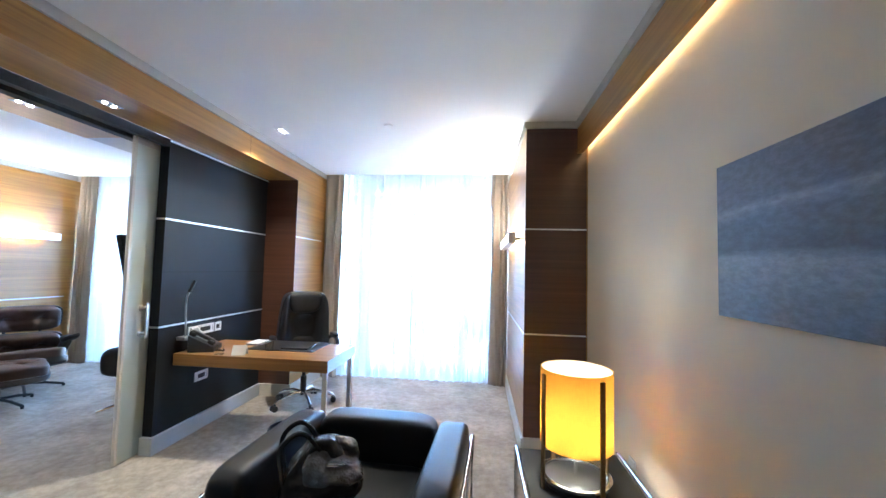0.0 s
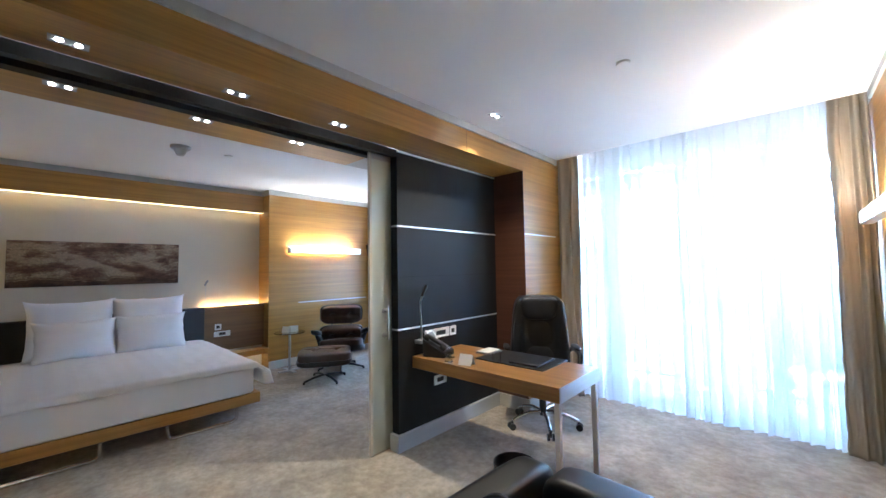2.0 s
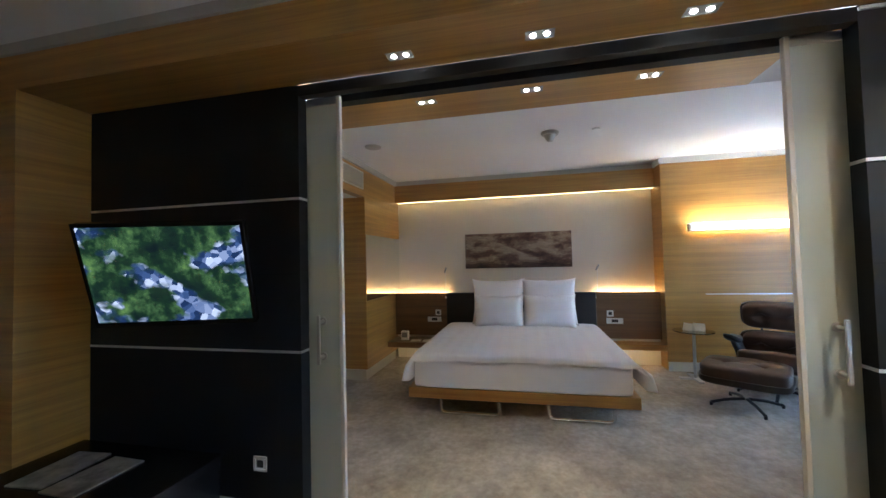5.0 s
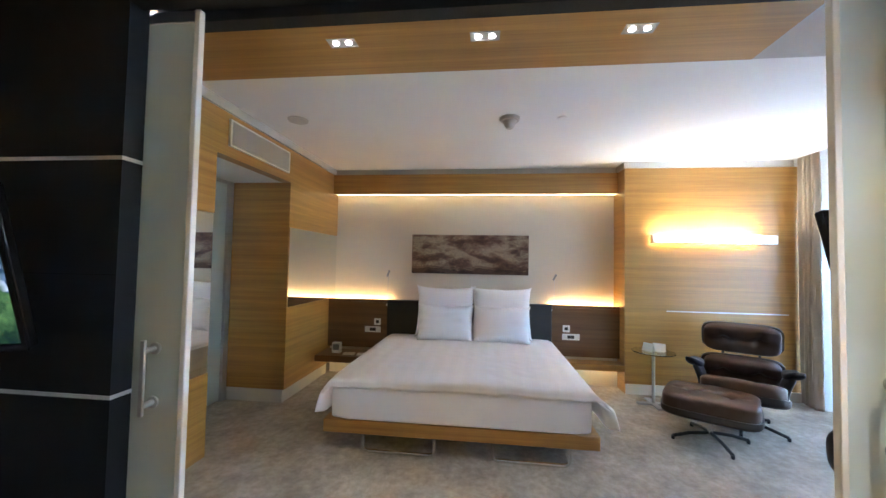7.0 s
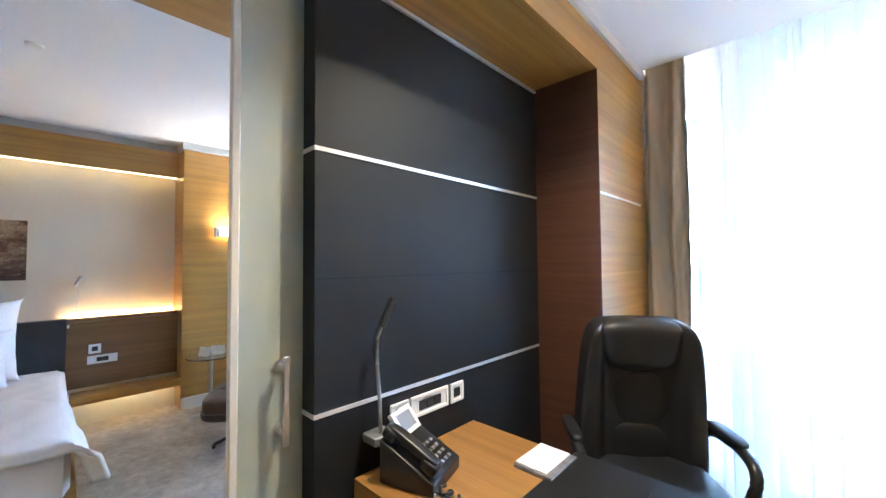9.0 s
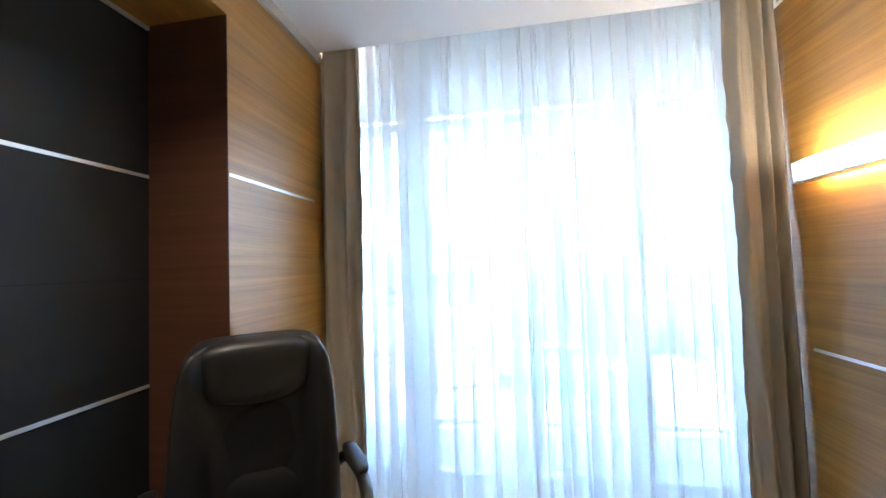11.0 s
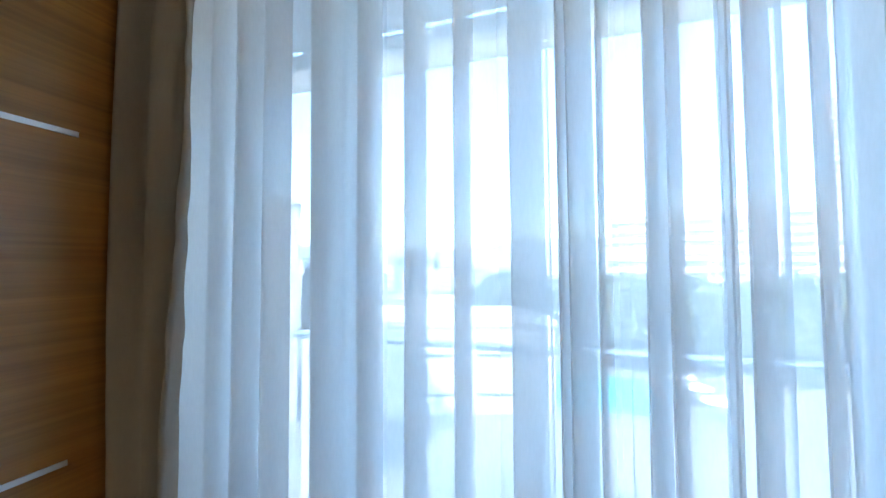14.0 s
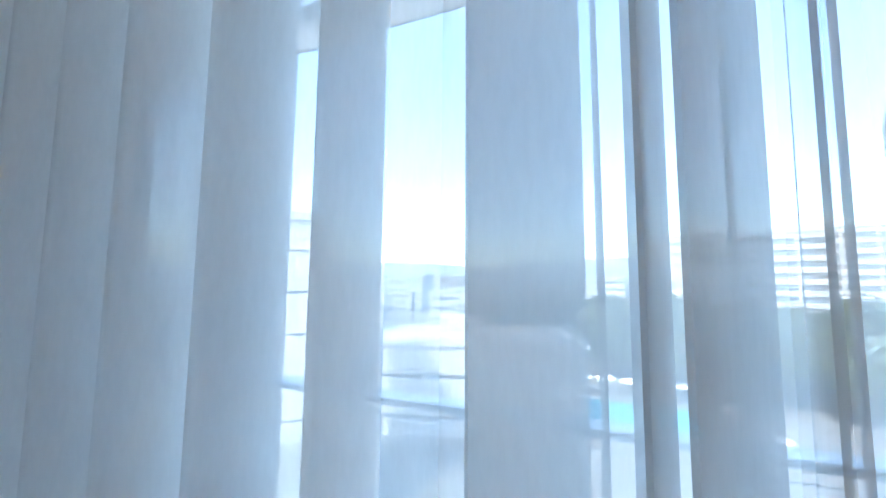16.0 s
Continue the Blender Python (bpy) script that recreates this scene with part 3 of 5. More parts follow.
def downlight(x, y, z, watts, aim_y=0.0, kind_label="recessed twin ceiling spotlight with two lit bulbs", angle=80, blend=0.7):
    t = thing("downlight", x, y, z, kind_label, "ceiling light", group="twin downlights")
    part("plate", joined(boxed(-0.034, 0.034, -0.066, -0.062, -0.003, 0.0), boxed(-0.034, 0.034, 0.062, 0.066, -0.003, 0.0), boxed(-0.034, -0.030, -0.062, 0.062, -0.003, 0.0), boxed(0.030, 0.034, -0.062, 0.062, -0.003, 0.0), boxed(-0.030, 0.030, -0.062, 0.062, -0.0015, 0.0)), M_GREYF, t)
    for k in (-0.031, 0.031):
        part("bulb", lathe([(0, -0.007), (0.009, -0.0055), (0.013, -0.003), (0.014, 0.0)], 18, (0, k, 0)), M_SPOT, t, "lit bulb")
    lamp("spot", "SPOT", look((x, y, z - 0.02), (x, y + aim_y, z - 1)), watts, (1.0, 0.78, 0.5), 0.015, angle, blend)
    return t


for y in (-0.635, -1.295, -1.970):
    downlight(0.142, y, BU - 0.001, 0.42, angle=76)
downlight(0.646, 0.535, CH - 0.001, 3.8, angle=116, blend=0.9)
for y in (-0.67, -1.325, -1.985):
    downlight(-0.424, y, 2.499, 0.22)
for x, y, zc, nm in ((1.69, 0.435, CH, "sprinkler_cover"), (-2.0, -0.68, CB, "sprinkler_cover")):
    solid(nm, lathe([(0, -0.012), (0.035, -0.011), (0.042, -0.004), (0.042, 0)], 24, (x, y, zc)), M_WHITEP, "flat white round sprinkler cover on the ceiling", "sprinkler")
t = thing("smoke_detector", -1.981, -1.12, CB, "white round smoke detector on the bedroom ceiling", "smoke detector")
part("base", lathe([(0, -0.03), (0.078, -0.027), (0.088, -0.015), (0.088, 0)], 28), M_CORN, t)
part("sensor", lathe([(0, -0.095), (0.026, -0.092), (0.040, -0.075), (0.058, -0.034), (0.06, -0.0301)], 24), M_CORN, t)
t = thing("ceiling_speaker", -1.903, -2.985, CB, "flat white round speaker on the bedroom ceiling", "speaker")
part("body", lathe([(0, -0.022), (0.06, -0.021), (0.085, -0.012), (0.09, 0)], 28), M_CORN, t)

# ---- sitting room: desk and what stands on it ----
t = thing("desk", 0.0, 0.127, 0.0, "oak-veneered writing desk with steel legs fixed to the black wall", "desk")
part("desktop", boxed(0.03, 1.344, 0.0, 0.63, 0.655, 0.75, bevel=0.002), M_OAK_X, t, "straight-grained oak top")
part("end_plate", boxed(1.3445, 1.350, 0.0, 0.63, 0.655, 0.7505, bevel=0.001), M_STEEL, t, "brushed steel end plate")
for y in (0.03, 0.60):
    part("leg", boxed(1.30, 1.335, y - 0.0175, y + 0.0175, 0.0, 0.655, bevel=0.003), M_STEEL, t, "square brushed steel leg")


def socket_plate(name, y, z, w, h, n, label, x=0.002, tilt=0):
    s = thing(name, x, y, z, label, "socket")
    part("plate", joined(boxed(0, 0.009, -w / 2, w / 2, h / 2 - 0.014, h / 2, bevel=0.002), boxed(0, 0.009, -w / 2, w / 2, -h / 2, -h / 2 + 0.014, bevel=0.002), boxed(0, 0.009, -w / 2, -w / 2 + 0.014, -h / 2 + 0.014, h / 2 - 0.014), boxed(0, 0.009, w / 2 - 0.014, w / 2, -h / 2 + 0.014, h / 2 - 0.014), boxed(0, 0.004, -w / 2 + 0.014, w / 2 - 0.014, -h / 2 + 0.014, h / 2 - 0.014)), M_WHITEP, s)
    for k in range(n):
        c = (k - (n - 1) / 2) * 0.042
        part("insert", boxed(0.0045, 0.0075, c - 0.0205, c + 0.0205, -0.02, 0.02, bevel=0.002), M_BLACKP, s, "black insert")
    return s


socket_plate("wall_socket", 0.345, 0.893, 0.09, 0.085, 1, "white framed socket on the black wall above the desk")
socket_plate("wall_socket", 0.507, 0.894, 0.215, 0.085, 3, "white framed triple socket strip on the black wall above the desk")
socket_plate("wall_socket", 0.672, 0.893, 0.085, 0.085, 1, "white framed socket on the black wall above the desk")
socket_plate("wall_socket", 0.49, 0.475, 0.16, 0.085, 2, "white framed socket on the black wall under the desk")
socket_plate("wall_socket", -2.90, 0.345, 0.085, 0.085, 1, "white framed socket low on the black wall")

t = thing("reading_lamp", 0.03, 0.222, 0.875, "slim flexible reading lamp on a small bracket", "lamp")
part("bracket", boxed(-0.028, 0.05, -0.045, 0.045, -0.03, 0.0, bevel=0.004), M_GREYF, t)
part("stem", tubed([(0.02, 0, 0), (0.02, -0.004, 0.12), (0.022, -0.016, 0.24), (0.03, -0.022, 0.33), (0.037, -0.004, 0.38)], 0.007, 10), M_STEEL, t, "grey flexible stem")
part("head", cyled((0.036, -0.008, 0.37), (0.048, 0.036, 0.465), 0.012, 0.015, 16), M_BLACKP, t, "black tubular head")

# telephone: steep wedge body, handset along its side, raised display at the back
t = thing("telephone", 0.17, 0.29, 0.75, "black desk telephone with a raised pale display", "telephone", turn=108)
SLOPE = 0.52
PITCH = math.degrees(math.atan(SLOPE))
bm = boxed(-0.10, 0.10, -0.11, 0.09, 0.0, 0.04, bevel=0.006, seg=2)
for v in bm.verts:
    if v.co.z > 0.02:
        v.co.z += (v.co.y + 0.11) * SLOPE
part("body", bm, M_BLACKP, t)
part("trim", moved(boxed(-0.004, 0.004, -0.10, 0.08, 0.0, 0.003), pose(-0.03, 0, 0.042 + 0.11 * SLOPE, PITCH, 0, 0)), M_GREYF, t, "grey trim line")
m = pose(-0.068, -0.005, 0.048 + 0.105 * SLOPE, PITCH, 0, 0)
part("handset", joined(moved(cushion(0.042, 0.20, 0.030, 4), m @ pose(0, 0, 0.018)), moved(cushion(0.054, 0.058, 0.042, 4, 5), m @ pose(0, -0.08, -0.004)), moved(cushion(0.054, 0.058, 0.042, 4, 5), m @ pose(0, 0.08, -0.004))), M_BLACKP, t)
md = pose(0.03, 0.045, 0.118, -38, 0, 0)
d = part("display", moved(joined(boxed(-0.06, 0.06, -0.010, 0.008, 0, 0.016, bevel=0.002), boxed(-0.06, 0.06, -0.010, 0.008, 0.074, 0.09, bevel=0.002), boxed(-0.06, -0.042, -0.010, 0.008, 0.016, 0.074), boxed(0.042, 0.06, -0.010, 0.008, 0.016, 0.074), boxed(-0.042, 0.042, -0.004, 0.008, 0.016, 0.074)), md), M_WHITEP, t, "pale tilted display frame")
part("screen", moved(boxed(-0.041, 0.041, -0.0075, -0.0045, 0.017, 0.073), md), M_GREYF, d, "grey screen")
kb = mesh_of("key", boxed(-0.008, 0.008, -0.006, 0.006, 0, 0.006, bevel=0.0015), M_GREYF)
for i in range(4):
    for k in range(3):
        o = new("key", kb)
        o.parent = t
        o.matrix_basis = pose(0.01 + k * 0.025, -0.085 + i * 0.024, 0.041 + (0.025 + i * 0.024) * SLOPE, PITCH, 0, 0)
c = [(-0.06 + 0.022 * math.cos(a * 1.4) - a * 0.004, -0.12 - a * 0.007 + 0.014 * math.sin(a * 1.4), 0.012 + 0.006 * (a % 2)) for a in range(10)]
part("cord", tubed(rounded(c, 0.006, 3), 0.0055, 8), M_BLACKP, t, "coiled black cord")

t = thing("tent_card", 0.56, 0.20, 0.75, "folded white paper card standing on the desk", "card", turn=12)
part("leaf", moved(boxed(-0.055, 0.055, -0.0006, 0.0006, 0, 0.085), pose(0, -0.03, 0.0, -24, 0, 0)), M_PAPER, t, smooth=0)
part("leaf", moved(boxed(-0.055, 0.055, -0.0006, 0.0006, 0, 0.085), pose(0, 0.04, 0.0, 24, 0, 0)), M_PAPER, t, smooth=0)
t = thing("card_holder", 0.40, 0.175, 0.75, "small clear acrylic holder on the desk", "holder", turn=12)
part("stand", joined(boxed(-0.03, 0.03, -0.002, 0.002, 0, 0.075), boxed(-0.03, 0.03, -0.02, 0.02, 0, 0.003)), M_CLEAR, t)
t = thing("drinking_glass", 0.70, 0.40, 0.75, "small clear drinking glass on the desk", "glass")
part("tumbler", lathe([(0, 0.006), (0.027, 0.006), (0.030, 0.075), (0.033, 0.075), (0.030, 0.0), (0, 0.0)], 24), M_CLEAR, t)
solid("desk_blotter", moved(boxed(-0.30, 0.30, -0.20, 0.20, 0, 0.008, bevel=0.003), pose(0.80, 0.585, 0.7505)), M_LEATHER, "flat black leather blotter on the desk", "blotter")
solid("desk_folder", moved(boxed(-0.11, 0.13, -0.15, 0.15, 0, 0.016, bevel=0.004), pose(0.90, 0.565, 0.759, 0, 0, 3)), M_LEATHER, "black leather folder lying on the blotter", "folder")
t = thing("notepad", 0.455, 0.64, 0.75, "white notepad on a dark pad by the blotter", "notepad", turn=0)
part("backing", boxed(-0.072, 0.072, -0.095, 0.095, 0.0, 0.016, bevel=0.002), M_DARKPAPER, t)
part("paper", boxed(-0.068, 0.050, -0.088, 0.088, 0.0162, 0.022, bevel=0.001), M_PAPER, t)

# ---- office chair ----


def office_chair(x, y, turn):
    t = thing("office_chair", x, y, 0.0, "high-backed black leather office chair on a chrome star base", "office chair", turn)
    for k in range(5):
        a = k * math.tau / 5 + 0.35
        ca, sa = math.cos(a), math.sin(a)
        leg = part("base_arm", tubed([(0.03 * ca, 0.03 * sa, 0.13), (0.14 * ca, 0.14 * sa, 0.135), (0.25 * ca, 0.25 * sa, 0.105), (0.31 * ca, 0.31 * sa, 0.075)], 0.017, 10), M_CHROME, t, "chrome arm")
        ck = cyled((0.32 * ca - 0.012 * sa, 0.32 * sa + 0.012 * ca, 0.03), (0.32 * ca - 0.03 * sa, 0.32 * sa + 0.03 * ca, 0.03), 0.03, seg=18)
        cyl(ck, (0.32 * ca + 0.012 * sa, 0.32 * sa - 0.012 * ca, 0.03), (0.32 * ca + 0.03 * sa, 0.32 * sa - 0.03 * ca, 0.03), 0.03, seg=18)
        cyl(ck, (0.32 * ca, 0.32 * sa, 0.03), (0.31 * ca, 0.31 * sa, 0.075), 0.012, seg=10)
        part("castor", ck, M_BLACKP, leg, "black twin castor")
    part("column", joined(cyled((0, 0, 0.10), (0, 0, 0.30), 0.032, seg=20), cyled((0, 0, 0.30), (0, 0, 0.42), 0.018, seg=16)), M_BLACKP, t)
    part("mechanism", boxed(-0.10, 0.10, -0.10, 0.13, 0.40, 0.44, bevel=0.008), M_BLACKP, t)
    part("seat", moved(cushion(0.53, 0.52, 0.13, 4.5, 12, tufts=((0.0, -0.05, 0.02, 0.16),)), pose(0, 0.0, 0.43)), M_LEATHER, t)
    # backrest: leans back; raised wings frame a hollow middle with two pads and a head roll
    b = cushion(0.57, 0.80, 0.12, 7.0, 26)
    for v in b.verts:
        w = (v.co.y + 0.40) / 0.80
        v.co.x *= 1.02 - 0.20 * max(0.0, w) ** 1.4
        e = abs(v.co.x) / 0.27
        if v.co.z > 0.05:
            v.co.z += 0.050 * max(0.0, min(1.0, (e - 0.50) / 0.22)) ** 1.5 - 0.018 * (1 - min(1.0, e / 0.6))
            v.co.z += 0.006 * noise.noise(Vector((v.co.x * 9, v.co.y * 7, 2.0)))
        v.co.z += 0.45 * v.co.x * v.co.x
    lean = pose(0, -0.235, 0.815, 98, 0, 180)
    br = part("backrest", moved(b, lean), M_LEATHER, t, smooth=70)
    for py, ph, pw in ((-0.22, 0.27, 0.40), (0.02, 0.28, 0.37)):
        pd = cushion(pw, ph, 0.075, 2.6, 16, wobble=0.014, seed=py * 10)
        part("back_pad", moved(pd, lean @ pose(0, py, 0.052)), M_LEATHER, br, "soft stitched back pad")
    hd = cushion(0.35, 0.23, 0.15, 3.8, 16, wobble=0.010, seed=4)
    for v in hd.verts:
        v.co.x *= 1.0 + 0.12 * v.co.y / 0.12
    part("headrest", moved(hd, lean @ pose(0, 0.29, 0.025)), M_LEATHER, br, "padded head roll")
    for s in (-1, 1):
        a = tubed(rounded([(0.27 * s, -0.20, 0.62), (0.315 * s, -0.12, 0.70), (0.325 * s, 0.08, 0.70), (0.315 * s, 0.19, 0.66), (0.27 * s, 0.16, 0.46)], 0.07, 5), 0.022, 12)
        ar = part("armrest", a, M_BLACKP, t)
        part("pad", moved(cushion(0.06, 0.24, 0.035, 3.5, 8), pose(0.322 * s, -0.02, 0.705)), M_LEATHER, ar, "leather arm pad")
    return t


office_chair(0.632, 1.225, 217)

# ---- waste bin ----
t = thing("waste_bin", 1.10, 0.0, 0.0, "round black waste bin on the carpet beside the desk", "waste bin")
part("bin", lathe([(0, 0.008), (0.098, 0.008), (0.124, 0.285), (0.130, 0.285), (0.132, 0.278), (0.104, 0.0), (0, 0)], 36), M_BLACKP, t)

# ---- armchair and bag ----
t = thing("armchair", 1.95, -0.42, 0.0, "low cubic black leather armchair in a chrome tube frame", "armchair", turn=-3)
part("backrest", moved(cushion(0.70, 0.20, 0.46, 7, 12), pose(0, -0.09, 0.165)), M_LEATHER, t)
part("seat", moved(cushion(0.70, 0.64, 0.17, 7, 12, tufts=((0, 0, 0.012, 0.3),)), pose(0, -0.50, 0.24)), M_LEATHER, t)
part("seat_base", moved(cushion(0.70, 0.66, 0.13, 9, 8), pose(0, -0.49, 0.11)), M_LEATHER, t)
for s in (-1, 1):
    part("armrest", moved(cushion(0.185, 0.86, 0.47, 7, 12), pose(0.445 * s, -0.43, 0.145)), M_LEATHER, t)
    part("side_frame", tubed(rounded([(0.548 * s, 0.0, 0.50), (0.548 * s, 0.0, 0.02), (0.548 * s, -0.87, 0.02), (0.548 * s, -0.87, 0.50), (0.548 * s, 0.0, 0.50)], 0.05, 4), 0.0125, 12), M_CHROME, t, "chrome tube side frame")
part("cross_bar", cyled((-0.548, -0.02, 0.10), (0.548, -0.02, 0.10), 0.0125, seg=12), M_CHROME, t)
part("cross_bar", cyled((-0.548, -0.85, 0.10), (0.548, -0.85, 0.10), 0.0125, seg=12), M_CHROME, t)

M_BAG = surface("glossy_bag_leather", (0.026, 0.025, 0.028), 0.13, vary=0.25, scale=9, grain=32, relief=0.9, dist=0.010)
M_PATENT = surface("crumpled_patent", (0.10, 0.10, 0.11), 0.09, vary=0.5, scale=16, grain=26, relief=1.0, dist=0.016, coat=0.6)
t = thing("handbag", 1.80, -1.02, 0.40, "glossy crumpled black leather handbag on the armchair", "bag", turn=24)
bg = cushion(0.44, 0.24, 0.30, 3.0, 20)
for v in bg.verts:
    h = v.co.z / 0.30
    v.co.x = v.co.x * (1.0 - 0.50 * h) + 0.03 * h
    v.co.y *= 1.0 - 0.50 * h
    v.co += noise.noise_vector(v.co * 9.0) * 0.020 + noise.noise_vector(v.co * 22.0) * 0.009
part("body", bg, M_BAG, t)
front = cushion(0.25, 0.21, 0.035, 3.4, 20)
for v in front.verts:
    v.co.x *= 1.0 - 1.2 * v.co.y
    v.co += noise.noise_vector(v.co * 19.0) * 0.022
part("front_panel", moved(front, pose(0.055, -0.070, 0.205, 38, 6, 0)), M_PATENT, t, "crinkled shiny grey panel")
for s_ in (-1, 1):
    part("handle", tubed(rounded([(-0.155, 0.05 * s_, 0.12), (-0.185, 0.065 * s_, 0.30), (-0.085, 0.065 * s_, 0.37), (-0.005, 0.05 * s_, 0.26)], 0.06, 6), 0.011, 10), M_BAG, t, "rounded leather handle")
part("clasp", moved(boxed(-0.04, 0.04, -0.008, 0.008, -0.016, 0.016, bevel=0.006), pose(0.06, -0.115, 0.215, 40, 8, 0)), M_CHROME, t, "shiny metal clasp")

# ---- sofa under the painting, side table, table lamp ----
t = thing("sofa", 2.93, -1.38, 0.0, "black leather sofa against the beige wall", "sofa", turn=-90)
part("armrest", moved(cushion(0.18, 0.86, 0.50, 7, 12), pose(0.09, -0.02, 0.10)), M_LEATHER, t)
part("armrest", moved(cushion(0.18, 0.86, 0.50, 7, 12), pose(2.01, -0.02, 0.10)), M_LEATHER, t)
part("backrest", moved(cushion(1.72, 0.20, 0.50, 8, 12), pose(1.05, 0.31, 0.14)), M_LEATHER, t)
for k in range(2):
    part("seat", moved(cushion(0.86, 0.62, 0.18, 7, 12), pose(0.62 + 0.86 * k, -0.12, 0.23)), M_LEATHER, t)
part("seat_base", boxed(0.19, 1.91, -0.42, 0.38, 0.08, 0.225, bevel=0.01), M_LEATHER, t)
for x in (0.05, 2.05):
    for y in (-0.4, 0.36):
        part("foot", cyled((x, y, 0), (x, y, 0.12), 0.014, seg=12), M_CHROME, t, "chrome foot")

t = thing("side_table", 3.04, -0.80, 0.0, "low chrome and black glass side table beside the sofa", "side table")
part("tabletop", boxed(-0.27, 0.27, -0.30, 0.32, 0.455, 0.467, bevel=0.003), M_BLACKP, t, "black glass top")
for sx in (-1, 1):
    part("frame_rail", tubed(rounded([(0.285 * sx, -0.32, 0.0), (0.285 * sx, -0.32, 0.475), (0.285 * sx, 0.34, 0.475), (0.285 * sx, 0.34, 0.0)], 0.03, 4), 0.011, 10), M_CHROME, t, "chrome tube frame")
for sy in (-0.32, 0.34):
    part("cross_bar", cyled((-0.285, sy, 0.03), (0.285, sy, 0.03), 0.010, seg=10), M_CHROME, t)

M_BRONZE = surface("dark_bronze", (0.20, 0.125, 0.055), 0.4, metal=0.5, vary=0.12, grain=90, relief=0.03)
t = thing("table_lamp", 3.01, -0.80, 0.468, "lit table lamp with a yellow drum shade in a glass cylinder", "table lamp")
part("base", lathe([(0, 0.0), (0.15, 0.0), (0.155, 0.01), (0.155, 0.028), (0.145, 0.034), (0, 0.034)], 40), M_BLACKP, t, "round dark base")
part("base_ring", lathe([(0.150, 0.030), (0.168, 0.030), (0.168, 0.042), (0.150, 0.042), (0.150, 0.030)], 40), M_CHROME, t, "chrome ring")
for k in range(4):
    a = k * math.tau / 4 + 0.42
    part("post", moved(boxed(-0.005, 0.005, -0.013, 0.013, 0.0, 0.535, bevel=0.002), pose(0.186 * math.cos(a), 0.186 * math.sin(a), 0.0, 0, 0, math.degrees(a))), M_BRONZE, t, "flat dark bronze upright")
part("shade", lathe([(0.170, 0.187), (0.172, 0.187), (0.172, 0.552), (0.170, 0.552), (0.170, 0.187)], 48), M_SHADE, t, "glowing yellow drum shade")
part("liner", lathe([(0.1660, 0.190), (0.1675, 0.190), (0.1675, 0.550), (0.1660, 0.550), (0.1660, 0.190)], 48), M_LINER, t, "white inner lining of the shade")
part("bulb", lathe([(0, 0.20), (0.02, 0.21), (0.03, 0.26), (0.022, 0.31), (0, 0.33)], 16), glow("bulb_glow", (1.0, 0.80, 0.5), 2.0), t)
part("stem", cyled((0, 0, 0.034), (0, 0, 0.21), 0.012, seg=12), M_CHROME, t)
lamp("table_lamp_light", "POINT", pose(3.01, -0.80, 0.84), 0.085, (1.0, 0.84, 0.6), 0.05)
socket_plate("wall_socket", -0.50, 0.42, 0.085, 0.085, 1, "white framed socket on the beige wall", x=3.388)

# painting on the beige wall


def seascape():
    m, nt, b = nodes_of("seascape_print")
    tc, sp = nt.nodes.new("ShaderNodeTexCoord"), nt.nodes.new("ShaderNodeSeparateXYZ")
    nt.links.new(tc.outputs["Object"], sp.inputs[0])
    z = nt.nodes.new("ShaderNodeMath")
    z.operation = "MULTIPLY_ADD"
    nz = tex_noise(nt, 5.0, (1, 0.5, 3.0), 5.0)
    nt.links.new(nz, z.inputs[0])
    z.inputs[1].default_value = 0.05
    nt.links.new(sp.outputs["Z"], z.inputs[2])
    mr = nt.nodes.new("ShaderNodeMapRange")
    mr.inputs[1].default_value, mr.inputs[2].default_value = -0.20, 0.35
    nt.links.new(z.outputs[0], mr.inputs[0])
    base = ramp(nt, mr.outputs[0], [(0.05, (0.13, 0.155, 0.20)), (0.28, (0.20, 0.23, 0.28)), (0.33, (0.08, 0.095, 0.14)), (0.52, (0.10, 0.12, 0.18)), (0.58, (0.19, 0.22, 0.29)), (0.62, (0.105, 0.125, 0.19)), (1.0, (0.12, 0.135, 0.19))])
    foam = ramp(nt, tex_noise(nt, 26.0, (1, 1, 2.2), 6.0, 0.7), [(0.4, (0.75, 0.75, 0.75)), (0.65, (1.25, 1.25, 1.25))])
    nt.links.new(mixed(nt, "MULTIPLY", 0.7, base, foam), b.inputs["Base Color"])
    b.inputs["Roughness"].default_value = 0.45
    return m


t = thing("painting", 3.398, -1.99, 1.621, "wide blue-grey seascape canvas on the beige wall", "painting")
part("canvas", boxed(-0.030, 0.0, -0.665, 0.665, -0.264, 0.264, bevel=0.002), seascape(), t)

# wall lamps


